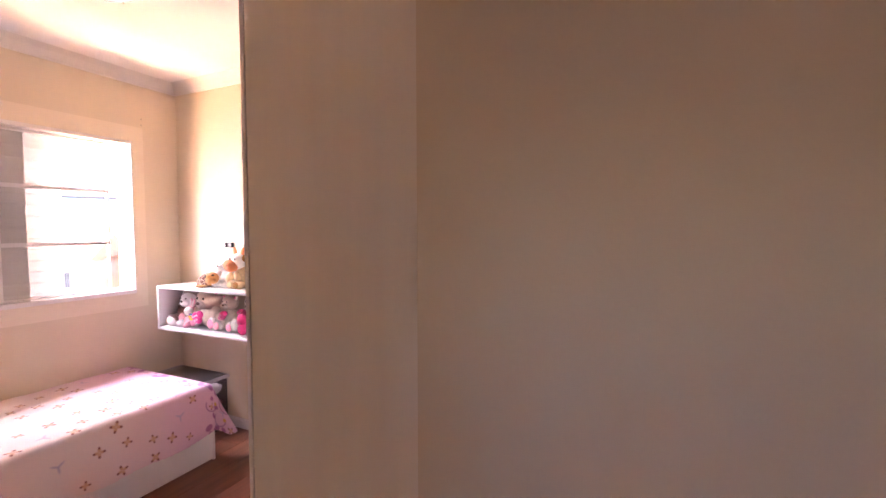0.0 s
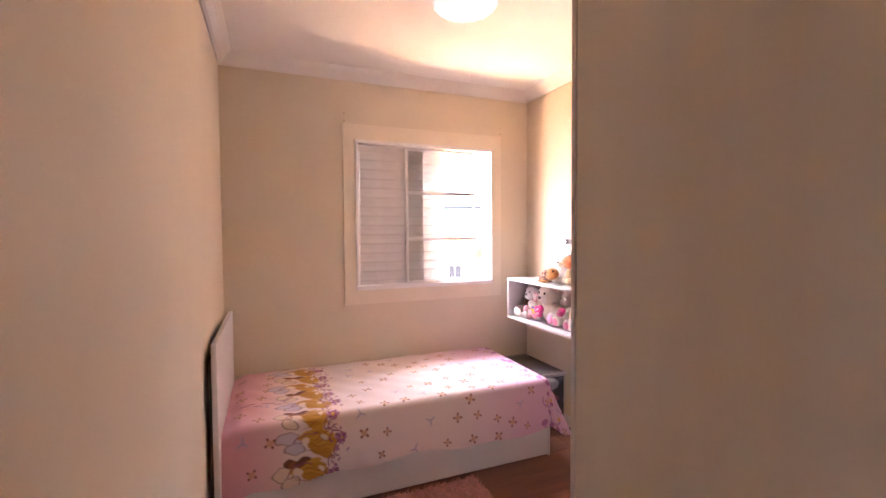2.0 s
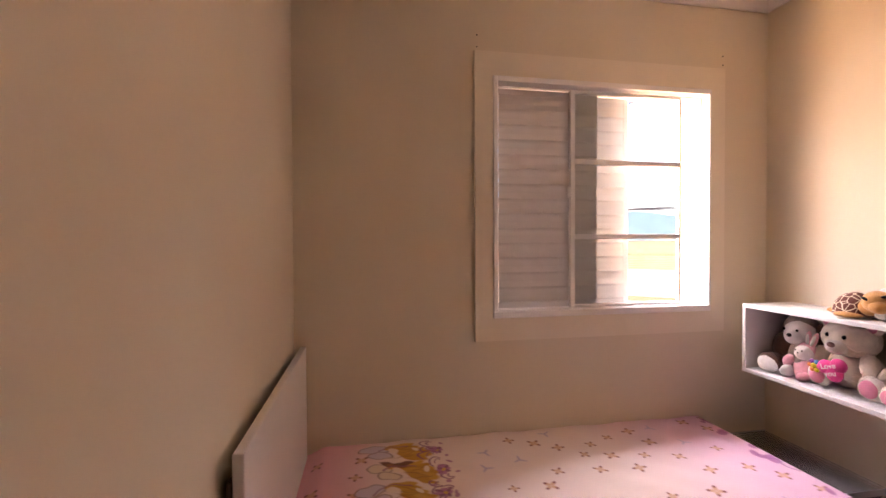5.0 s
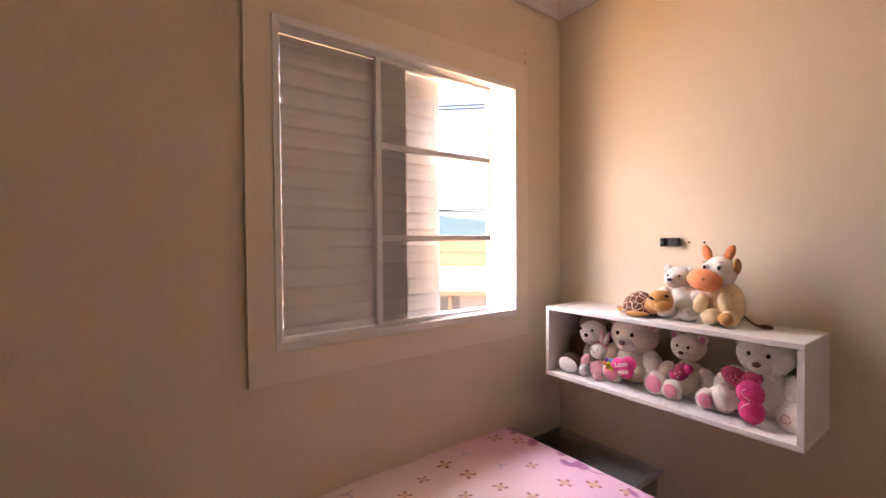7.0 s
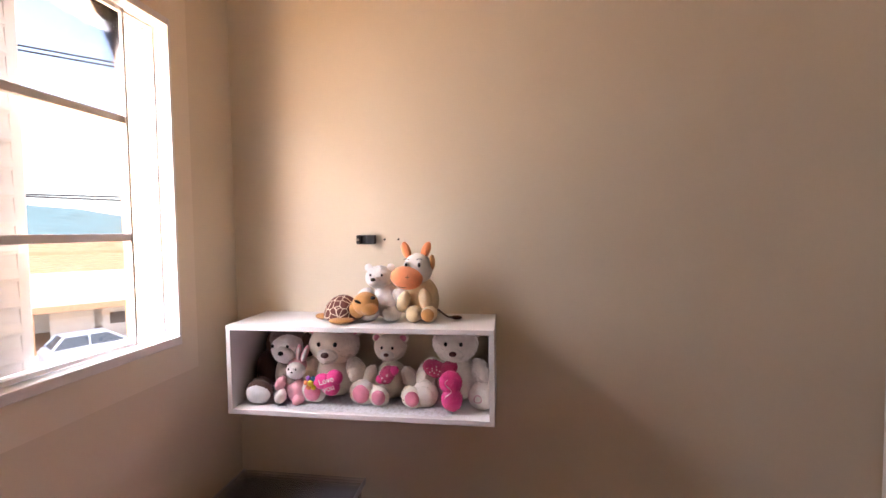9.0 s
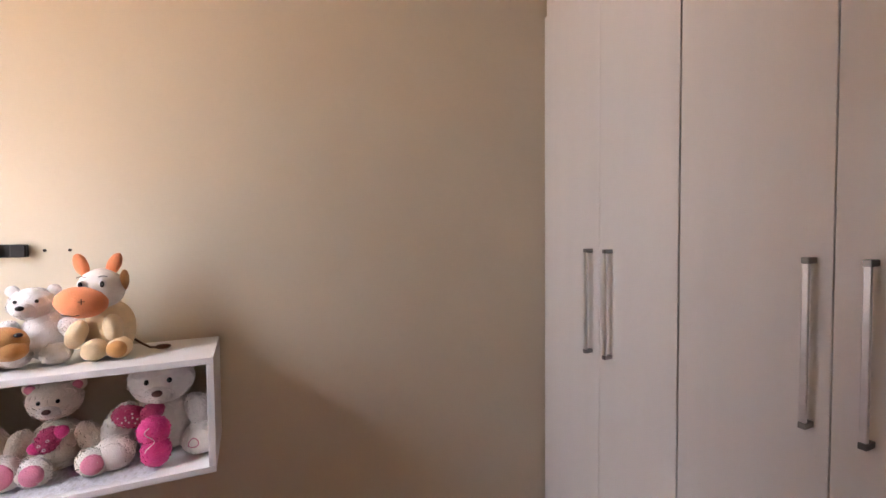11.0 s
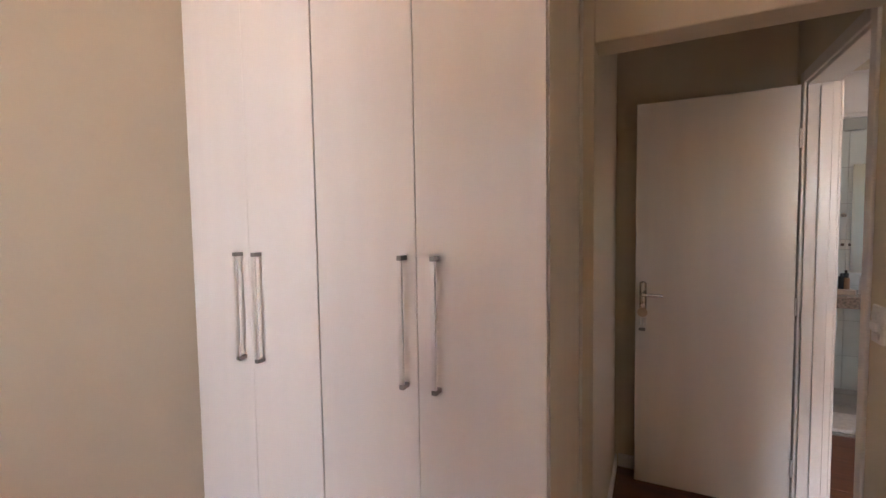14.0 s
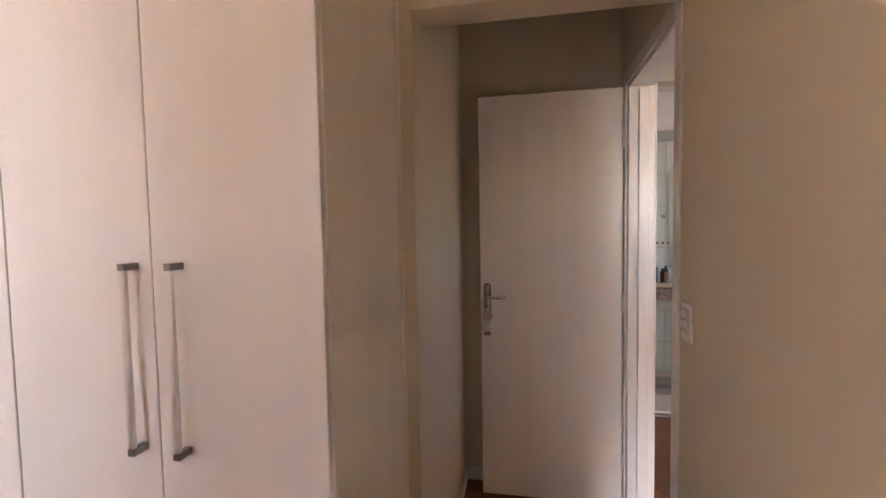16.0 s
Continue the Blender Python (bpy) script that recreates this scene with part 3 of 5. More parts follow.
# ---- bed ----
BX0, BX1, BYB, BYF, BZ = 0.265, 2.175, 2.405, 1.562, 0.512


def bed():
    b = base("bed", (1.2, 2.0, 0), "white wooden single bed with a plain headboard", "bed")
    part("side_panel", boxes((0.262, 2.165, 1.553, 1.571, 0.012, 0.30), bev=0.002), WHITE, b)
    part("side_panel", boxes((0.262, 2.165, 2.385, 2.403, 0.012, 0.30), bev=0.002), WHITE, b)
    part("foot_panel", boxes((2.1655, 2.182, 1.550, 2.403, 0.003, 0.31), bev=0.002), WHITE, b)
    part("slatted_base", boxes((0.262, 2.165, 1.5715, 2.3845, 0.24, 0.262)), WHITE, b)
    hb = bmesh.new()
    box(hb, 0.229, 0.2545, 1.46, 2.40, 0.003, 0.962, 0.004, seg=2)
    part("headboard", hb, WHITE, b)
    part("headboard_back", boxes((0.2175, 0.2285, 1.46, 2.40, 0.003, 0.90), bev=0.002), DARKB, b, "dark board in the gap behind the headboard")
    bm = boxes((0.27, 2.16, 1.580, 2.40, 0.263, 0.492), bev=0.03)
    thing("mattress", bm, MATT, "single mattress under the bed sheet", "mattress")


DARKB = mat("dark_board", (0.07, 0.045, 0.03), 0.7)
bed()


def smooth01(t):
    t = np.clip(t, 0, 1)
    return t * t * (3 - 2 * t)


def bedsheet():
    """A cotton sheet laid over the mattress, hanging down at the front and the foot. Its print is drawn on the flat cloth first."""
    step = 0.0045
    L, W = BX1 - BX0, BYB - BYF
    us = np.arange(0, L + 0.33, step)
    vs = np.arange(0, W + 0.50, step)
    U, V = np.meshgrid(us, vs, indexing='ij')
    rng = np.random.RandomState(4)
    # print
    col = np.empty(U.shape + (3,))
    white, pink, lilac = np.array((0.80, 0.68, 0.66)), np.array((0.74, 0.38, 0.44)), np.array((0.66, 0.36, 0.56))
    g = smooth01((0.40 - U) / 0.32)[..., None]
    h = smooth01((U - L * 0.60) / (L * 0.38))[..., None]
    col[:] = white
    col = col * (1 - g) + pink * g
    col = col * (1 - 0.75 * h) + lilac * 0.75 * h

    def lay(mask, c, k=1.0):
        m = np.clip(mask, 0, 1)[..., None] * k
        col[:] = col * (1 - m) + np.array(c) * m

    def disc(u, v, ru, rv, turn=0.0):
        c, s = math.cos(turn), math.sin(turn)
        a, b = (U - u) * c + (V - v) * s, -(U - u) * s + (V - v) * c
        return (1 - np.hypot(a / ru, b / rv)) * min(ru, rv) / step + 0.5

    def ring(u, v, ru, rv, wide, a0=0.0, a1=7.0):
        d = np.abs(np.hypot((U - u) / ru, (V - v) / rv) - 1) * min(ru, rv)
        ang = np.mod(np.arctan2(V - v, U - u), 2 * math.pi)
        return ((wide - d) / step + 0.5) * ((ang >= a0) & (ang <= a1))

    gold, brown, plum, sky_ = (0.52, 0.27, 0.03), (0.16, 0.06, 0.03), (0.26, 0.08, 0.20), (0.60, 0.52, 0.62)
    # scattered four-petalled motifs
    spots = []
    for _ in range(900):
        u, v = rng.uniform(0.05, L + 0.3), rng.uniform(0.03, W + 0.46)
        if 0.26 < u < 0.68 or any((u - a) ** 2 + (v - b) ** 2 < 0.105 ** 2 for a, b in spots):
            continue
        spots.append((u, v))
        turn, s = rng.uniform(0, math.pi / 2), rng.uniform(0.7, 1.05)
        if rng.rand() < 0.15:
            for q in range(3):
                a = turn + q * 2.1
                lay(disc(u + 0.014 * math.cos(a), v + 0.014 * math.sin(a), 0.018, 0.005, a), (0.42, 0.36, 0.54), 0.7)
            continue
        for q in range(4):
            a = turn + q * math.pi / 2
            lay(disc(u + 0.015 * s * math.cos(a), v + 0.015 * s * math.sin(a), 0.013 * s, 0.0085 * s, a), (0.58, 0.32, 0.16), 0.8)
            lay(disc(u + 0.025 * s * math.cos(a), v + 0.025 * s * math.sin(a), 0.007 * s, 0.006 * s, a), (0.22, 0.05, 0.06), 0.95)
    # band of large ornaments, with wavering outlines
    flat_u, flat_v = U, V
    U = flat_u + 0.095 + 0.008 * np.sin(21 * flat_v + 3 * np.sin(13 * flat_u)) + 0.003 * np.sin(83 * flat_v + 61 * flat_u)
    V = flat_v + 0.010 * np.sin(23 * flat_u + 2 * np.sin(9 * flat_v)) + 0.003 * np.sin(97 * flat_u - 40 * flat_v)
    v = 0.03
    k = 0
    while v < W + 0.48:
        j = 0.02 * math.sin(k * 2.3) + rng.uniform(-0.015, 0.015)
        z = rng.uniform(0.9, 1.25)
        # pale winged shape with a fine outline, behind
        for du, dv, ru, rv in ((0.40, 0.045, 0.055, 0.032), (0.43, 0.100, 0.045, 0.028)):
            a = rng.uniform(-0.4, 0.4)
            lay(disc(du + j, v + dv, ru * z, rv * z, a), (0.74, 0.60, 0.50) if k % 2 else sky_)
            lay(ring(du + j, v + dv, ru * z, rv * z, 0.0022), brown, 0.7)
        # golden drapery: a fan of overlapping lobes with darker folds
        for q in range(6):
            a = -0.5 + 0.36 * q
            lay(disc(0.535 + j + 0.035 * math.sin(a * 2), v + 0.022 + 0.019 * q, 0.072 * z, 0.021 * z, a * 0.5), gold if q % 2 else (0.60, 0.34, 0.05))
        for q in range(5):
            lay(disc(0.53 + j + rng.uniform(-0.03, 0.04), v + 0.03 + 0.02 * q, 0.045, 0.0026, rng.uniform(-0.5, 0.5)), (0.30, 0.12, 0.02), 0.8)
        # brown locks and a pale oval beside them
        if k % 2:
            for q in range(3):
                lay(disc(0.445 + j + 0.028 * q, v + 0.012 + 0.010 * math.sin(q * 2), 0.040 * z, 0.016 * z, 0.5 - 0.4 * q), brown if q != 1 else (0.27, 0.10, 0.04))
        lay(disc(0.475 + j, v + 0.055, 0.024, 0.017, 0.4), (0.80, 0.66, 0.56))
        lay(disc(0.580 + j, v + 0.060, 0.020, 0.012, 0.9), (0.80, 0.70, 0.60))
        # plum scrolls and blossoms along the edge
        for q in range(3):
            c0, c1, rr = 0.615 + j + rng.uniform(-0.01, 0.045), v + 0.02 + 0.055 * q, rng.uniform(0.020, 0.034)
            a0 = rng.uniform(0, 2.5)
            lay(ring(c0, c1, rr, rr, 0.0032, a0, a0 + 3.7), plum, 0.95)
            lay(ring(c0 + rr * 0.3, c1, rr * 0.5, rr * 0.5, 0.0028, a0 + 0.5, a0 + 4.0), plum, 0.9)
        lay(ring(0.50 + j, v + 0.080, 0.085, 0.060, 0.0028, 3.3, 5.4), plum, 0.85)
        for q in range(8):
            a = q * 0.785
            lay(disc(0.655 + j + 0.019 * math.cos(a), v + 0.085 + 0.019 * math.sin(a), 0.013, 0.009, a), plum if q % 2 else (0.44, 0.18, 0.38), 0.95)
        lay(disc(0.655 + j, v + 0.085, 0.009, 0.009), (0.66, 0.42, 0.08))
        for q in range(5):
            lay(disc(0.66 + j + rng.uniform(-0.03, 0.04), v + rng.uniform(0, 0.15), rng.uniform(0.007, 0.014), rng.uniform(0.006, 0.010), rng.uniform(0, 3)), (0.40, 0.16, 0.34), 0.9)
        v += rng.uniform(0.125, 0.165)
        k += 1
    U, V = flat_u, flat_v
    for q in range(7):
        lay(disc(0.10 + q * 0.035, W - 0.24 + 0.02 * math.sin(q * 4), 0.024, 0.006), plum, 0.7)
    # lilac blooms at the foot
    for q in range(60):
        lay(disc(L + rng.uniform(-0.05, 0.2), rng.uniform(0.05, W + 0.36), rng.uniform(0.012, 0.030), rng.uniform(0.01, 0.022), rng.uniform(0, 3)), (0.36, 0.12, 0.30), 0.9)
    for q in range(10):
        uu, vv = L + rng.uniform(0.0, 0.15), rng.uniform(0.1, W + 0.3)
        lay(ring(uu, vv, 0.05, 0.05, 0.004, 0.2, 3.6), (0.30, 0.10, 0.28), 0.8)
        lay(disc(uu + 0.04, vv, 0.013, 0.013), (0.62, 0.36, 0.10))
    # drape
    du = np.maximum(U - L, 0)
    dv = np.maximum(V - W, 0)
    hem = 0.335 + 0.015 * np.sin(U * 5) - 0.01 * np.sin(U * 13 + 1) + 0.12 * smooth01((0.16 - U) / 0.2)
    ln = np.hypot(du, dv)
    r = 0.035
    arc = np.minimum(ln / r, math.pi / 2)
    out = r * np.sin(arc)
    drop = r * (1 - np.cos(arc)) + np.maximum(ln - r * math.pi / 2, 0)
    ang = np.arctan2(du, dv)
    corner = np.sin(2 * ang) ** 2 * (ln > 0)
    wave = np.sin(U * 9 + 0.6) * 0.5 + np.sin(U * 21) * 0.25 + np.sin(V * 14) * 0.3
    out = out + np.clip(drop - 0.03, 0, 1) * (0.10 + 0.05 * wave + 0.30 * corner)
    X = BX0 + np.minimum(U, L) - 0.02 + out * np.sin(ang) * (ln > 0)
    Y = BYB - np.minimum(V, W) + 0.02 - out * np.cos(ang) * (ln > 0)
    Z = BZ - drop
    flat = (ln == 0)
    Z = Z + flat * (0.004 * np.sin(U * 4 + 1) * np.sin(V * 5) + 0.0022 * np.sin(U * 17 + V * 9) + 0.0016 * np.sin(U * 31 - V * 23 + 2 * np.sin(V * 7))) * smooth01((W - V) / 0.1) * smooth01((L - U) / 0.1)
    Z = Z - 0.03 * smooth01((0.10 - U) / 0.10)
    keep = (dv <= hem) & (du <= 0.30) & (ln <= np.maximum(hem, 0.37))
    idx = -np.ones(U.shape, int)
    idx[keep] = np.arange(keep.sum())
    verts = np.stack([X[keep], Y[keep], Z[keep]], -1)
    q = np.stack([idx[:-1, :-1], idx[1:, :-1], idx[1:, 1:], idx[:-1, 1:]], -1).reshape(-1, 4)
    q = q[(q >= 0).all(1)]
    me = bpy.data.meshes.new("bedsheet")
    me.from_pydata(verts.tolist(), [], q.tolist())
    layer = me.color_attributes.new("print", 'FLOAT_COLOR', 'POINT')
    layer.data.foreach_set("color", np.concatenate([col[keep], np.ones((keep.sum(), 1))], 1).astype(np.float32).ravel())
    me.materials.append(SHEET)
    me.shade_smooth()
    tagged(new("bedsheet", me), "pink and white cotton bed sheet printed with flowers and golden ornaments", "bed sheet")


bedsheet()


# ---- rug ----
def rug():
    bm = bmesh.new()
    rng = random.Random(5)
    x0, x1, y0, y1 = 0.72, 1.60, 0.98, 1.50
    box(bm, x0, x1, y0, y1, 0.0045, 0.014, 0.004)
    n = 0
    while n < 6500:
        x, y = rng.uniform(x0 - 0.008, x1 + 0.008), rng.uniform(y0 - 0.008, y1 + 0.008)
        a, l = rng.uniform(0, 6.28), rng.uniform(0.012, 0.024)
        dx, dy = math.cos(a), math.sin(a)
        p = [bm.verts.new((x - dy * 0.004, y + dx * 0.004, 0.010)), bm.verts.new((x + dy * 0.004, y - dx * 0.004, 0.010)), bm.verts.new((x + dx * l * 0.6 + dy * 0.002, y + dy * l * 0.6, 0.010 + l * 0.8)), bm.verts.new((x + dx * l * 0.6 - dy * 0.002, y + dy * l * 0.6, 0.010 + l * 0.8))]
        bm.faces.new(p)
        n += 1
    thing("rug", bm, RUGM, "shaggy salmon pink rug beside the bed", "rug")


rug()


# ---- floating shelf ----
def shelf():
    s = base("wall_shelf", (2.43, 1.805, 0.776), "white open box shelf fixed to the wall, full of plush toys", "shelf")
    x0, x1, y0, y1, z0, z1, t = 2.295, XR - 0.001, 1.321, 2.291, 0.776, 1.102, 0.018
    part("top_board", boxes((x0, x1, y0, y1, z1 - t, z1), bev=0.001), WHITE, s)
    part("bottom_board", boxes((x0, x1, y0, y1, z0, z0 + t), bev=0.001), WHITE, s)
    part("side_board", boxes((x0, x1, y0, y0 + t, z0 + t + 0.0003, z1 - t - 0.0003), bev=0.001), WHITE, s)
    part("side_board", boxes((x0, x1, y1 - t, y1, z0 + t + 0.0003, z1 - t - 0.0003), bev=0.001), WHITE, s)


shelf()
SF = 0.794      # shelf floor
ST = 1.102      # shelf top


def doily():
    bm = bmesh.new()
    n, m = 90, 14
    rows = []
    for i in range(n + 1):
        y = 2.13 - 0.66 * i / n
        tooth = 0.012 * abs(math.sin(i * math.pi / 6))
        row = []
        for j in range(m + 1):
            x = 2.318 - tooth + (0.20 + tooth) * j / m
            row.append(bm.verts.new((x, y, SF + 0.0035 + 0.0012 * math.sin(i * 1.3 + j * 2.1))))
        rows.append(row)
    for i in range(n):
        for j in range(m):
            if (i + j) % 3 == 0 and j % 2 == 1 and 0 < i < n - 1:
                continue
            bm.faces.new((rows[i][j], rows[i + 1][j], rows[i + 1][j + 1], rows[i][j + 1]))
    bmesh.ops.solidify(bm, geom=bm.faces[:], thickness=0.002)
    thing("doily", bm, LACE, "white crocheted lace runner lying on the shelf", "doily")


doily()


def toy(name, bm, mats, label):
    # let no stuffing poke out of the wall or through the boards
    for v in bm.verts:
        v.co.x = min(v.co.x, XR - 0.004)
        if v.co.z < ST + 0.001 and v.co.z > ST - 0.05:
            v.co.z = ST + 0.001 if name in TOPS else min(v.co.z, ST - 0.02)
        v.co.z = max(v.co.z, SF + 0.006)
        if v.co.z < ST - 0.02:
            v.co.y = min(max(v.co.y, 1.342), 2.270)
    thing(name, bm, mats, label, "soft toy", "plush toys on the shelf", smooth=True)


TOPS = ("toy_turtle", "toy_polar_bear", "toy_cow")


def bear(name, y, x, head_z, r, fur, sole, label, extra=None, body=1.0, spread=1.0, turn=0.0):
    """A seated bear facing the room: body, head with muzzle, arms, and feet stuck out in front."""
    bm = bmesh.new()
    mats = [fur, sole, NOSE, EYE, HOTP, DEEP, THREAD, YELLOW, PURPLE, BLUE, ORANGE, IVORY]
    h = Vector((x, y, head_z))
    f = Vector((-1, 0, -0.12)).normalized()
    blob(bm, (x + 0.01, y, SF + 0.075 * body), (0.070 * body, 0.075 * body, 0.085 * body))
    blob(bm, h, (r * 0.88, r * 1.06, r * 0.88), sub=3)
    mz = h + f * r * 0.72 + Vector((0, 0, -0.22 * r))
    blob(bm, mz, (r * 0.36, r * 0.44, r * 0.34), 11)
    blob(bm, mz + f * r * 0.34 + Vector((0, 0, 0.14 * r)), (r * 0.10, r * 0.17, r * 0.12), 2, sub=2, fuzz=0)
    for s in (-1, 1):
        blob(bm, h + Vector((-0.80 * r, s * 0.34 * r, 0.16 * r)), (r * 0.09, r * 0.085, r * 0.10), 3, sub=2, fuzz=0)
        blob(bm, h + Vector((0.05 * r, s * 0.86 * r, 0.62 * r)), (r * 0.20, r * 0.33, r * 0.33))
        blob(bm, h + Vector((-0.10 * r, s * 0.86 * r, 0.62 * r)), (r * 0.10, r * 0.22, r * 0.22), 1, sub=2)
        # arm
        blob(bm, (x - 0.025 * body, y + s * 0.092 * body, SF + 0.095 * body), (0.036 * body, 0.034 * body, 0.058 * body), 0, (s * 28, 12, 0))
        # leg and sole
        fy = y + turn + s * 0.082 * body * spread
        blob(bm, (x - 0.05, fy - turn * 0.4, SF + 0.040 * body), (0.06, 0.038 * body, 0.038 * body))
        blob(bm, (x - 0.088, fy, SF + 0.044 * body), (0.024, 0.043 * body, 0.045 * body), 11, fuzz=0.08)
        blob(bm, (x - 0.104, fy, SF + 0.044 * body), (0.012, 0.030 * body, 0.032 * body), 1)
    if extra:
        extra(bm, x, y)
    toy(name, bm, mats, label)


def heart(bm, c, s, mi, words, tilt=0.0):
    """A stuffed heart facing the room."""
    c = Vector(c)
    t = radians(tilt)
    fur, FUR[0] = FUR[0], 0.0

    def at(dy, dz):
        return c + Vector((0, dy * math.cos(t) - dz * math.sin(t), dy * math.sin(t) + dz * math.cos(t)))
    for k in (-1, 1):
        blob(bm, at(k * 0.46 * s, 0.28 * s), (0.36 * s, 0.60 * s, 0.56 * s), mi, (tilt, 0, 0), fuzz=0.01)
    blob(bm, at(0, -0.18 * s), (0.36 * s, 0.66 * s, 0.70 * s), mi, (tilt, 0, 0), fuzz=0.01)
    for i, word in enumerate(words):
        o = at(0, (0.32 - 0.55 * i) * s) + Vector((-0.40 * s, 0, 0))
        lettering(bm, word, pose(o.x, o.y, o.z, 90, 0, -90) @ pose(0, 0, 0, 0, 0, -tilt), 0.58 * s, 6)
    FUR[0] = fur


def big_bear_extra(bm, x, y):
    heart(bm, (x - 0.118, y - 0.026, SF + 0.088), 0.053, 4, ("Love", "you"), -18)
    c = Vector((x - 0.125, y + 0.045, SF + 0.088))
    blob(bm, c, (0.010, 0.012, 0.012), 7, sub=2)
    for i, mi in enumerate((10, 8, 9, 4, 7, 10)):
        a = i * math.pi / 3
        blob(bm, c + Vector((0.003, 0.019 * math.cos(a), 0.019 * math.sin(a))), (0.008, 0.010, 0.010), mi, sub=2)


def small_bear_extra(bm, x, y):
    blob(bm, (x - 0.070, y - 0.004, SF + 0.112), (0.020, 0.026, 0.036), 5, (25, 0, 0))
    blob(bm, (x - 0.070, y - 0.028, SF + 0.128), (0.014, 0.022, 0.018), 4, (-20, 0, 0))
    blob(bm, (x - 0.070, y + 0.022, SF + 0.094), (0.014, 0.018, 0.016), 4, (30, 0, 0))
    for dy, dz in ((-0.01, 0.118), (0.008, 0.108), (-0.002, 0.096)):
        lettering(bm, "o", pose(x - 0.0915, y + dy, SF + dz, 90, 0, -90), 0.016, 6)


def white_bear_extra(bm, x, y):
    blob(bm, (x - 0.060, y + 0.070, SF + 0.135), (0.030, 0.045, 0.030), 5, (20, 0, 0))
    blob(bm, (x - 0.070, y + 0.018, SF + 0.140), (0.026, 0.034, 0.024), 5, (-25, 0, 0))
    for i in range(14):
        a = i * 2.4
        rr = 0.008 + 0.0026 * i
        blob(bm, (x - 0.092 + 0.02 * (rr / 0.045) ** 2, y + 0.066 + rr * math.cos(a), SF + 0.136 + 0.6 * rr * math.sin(a)), (0.002, 0.003, 0.003), 6, sub=1, fuzz=0)
    c = (x - 0.125, y + 0.004)
    blob(bm, (c[0], c[1], SF + 0.108), (0.024, 0.040, 0.042), 4, fuzz=0.01)
    blob(bm, (c[0], c[1] - 0.004, SF + 0.050), (0.026, 0.037, 0.044), 4, fuzz=0.01)
    tube(bm, [(c[0] - 0.024, c[1] + 0.006 + 0.012 * math.sin(i * 0.9), SF + 0.125 - 0.0075 * i) for i in range(10)], 0.0009, 5, 6)
    tube(bm, [(x - 0.118, y - 0.090 + 0.013 * math.sin(i * 0.7) * (1 - 0.3 * math.cos(i * 0.7)), SF + 0.050 + 0.014 * math.cos(i * 0.7)) for i in range(10)], 0.0012, 5, 5)


FUR[0] = 0.0032
bear("toy_bear", 1.948, 2.470, 0.998, 0.094, CREAM, PINK, "cream plush bear with pink soles and a pink heart", extra=big_bear_extra, body=1.08, spread=1.06, turn=-0.045)
bear("toy_bear", 1.722, 2.465, 0.990, 0.060, CREAM, PINK, "small cream plush bear with a raspberry ribbon and pink soles", extra=small_bear_extra, body=0.88, spread=0.86, turn=-0.042)
bear("toy_bear", 1.472, 2.475, 1.008, 0.082, IVORY, IVORY, "large ivory plush bear with a scarf and pink cushion", extra=white_bear_extra, body=1.12, spread=1.12)


def dog():
    bm = bmesh.new()
    y = 2.135
    blob(bm, (2.47, y, SF + 0.08), (0.06, 0.06, 0.085), 1)
    blob(bm, (2.44, y - 0.005, 0.985), (0.058, 0.062, 0.062), 0)
    blob(bm, (2.465, y + 0.01, 1.015), (0.060, 0.068, 0.050), 1)
    blob(bm, (2.40, y - 0.012, 0.972), (0.035, 0.040, 0.034), 0)
    blob(bm, (2.366, y - 0.016, 0.982), (0.008, 0.011, 0.009), 2, sub=2)
    for s in (-1, 1):
        blob(bm, (2.392, y + s * 0.030, 1.002), (0.006, 0.006, 0.007), 2, sub=2, fuzz=0)
        blob(bm, (2.47, y + s * 0.075, 0.985), (0.022, 0.026, 0.055), 3)
    blob(bm, (2.45, y + 0.085, SF + 0.10), (0.04, 0.045, 0.075), 3)
    blob(bm, (2.42, y - 0.05, SF + 0.07), (0.05, 0.035, 0.06), 1)
    blob(bm, (2.40, y + 0.09, SF + 0.045), (0.06, 0.04, 0.04), 3)
    blob(bm, (2.345, y + 0.065, SF + 0.042), (0.026, 0.050, 0.040), 0)
    blob(bm, (2.350, y + 0.065, SF + 0.048), (0.024, 0.053, 0.043), 3)
    toy("toy_dog", bm, [SNOW, GREY, EYE, BROWN], "grey-brown plush dog with a white face and paw")


FUR[0] = 0.002
dog()


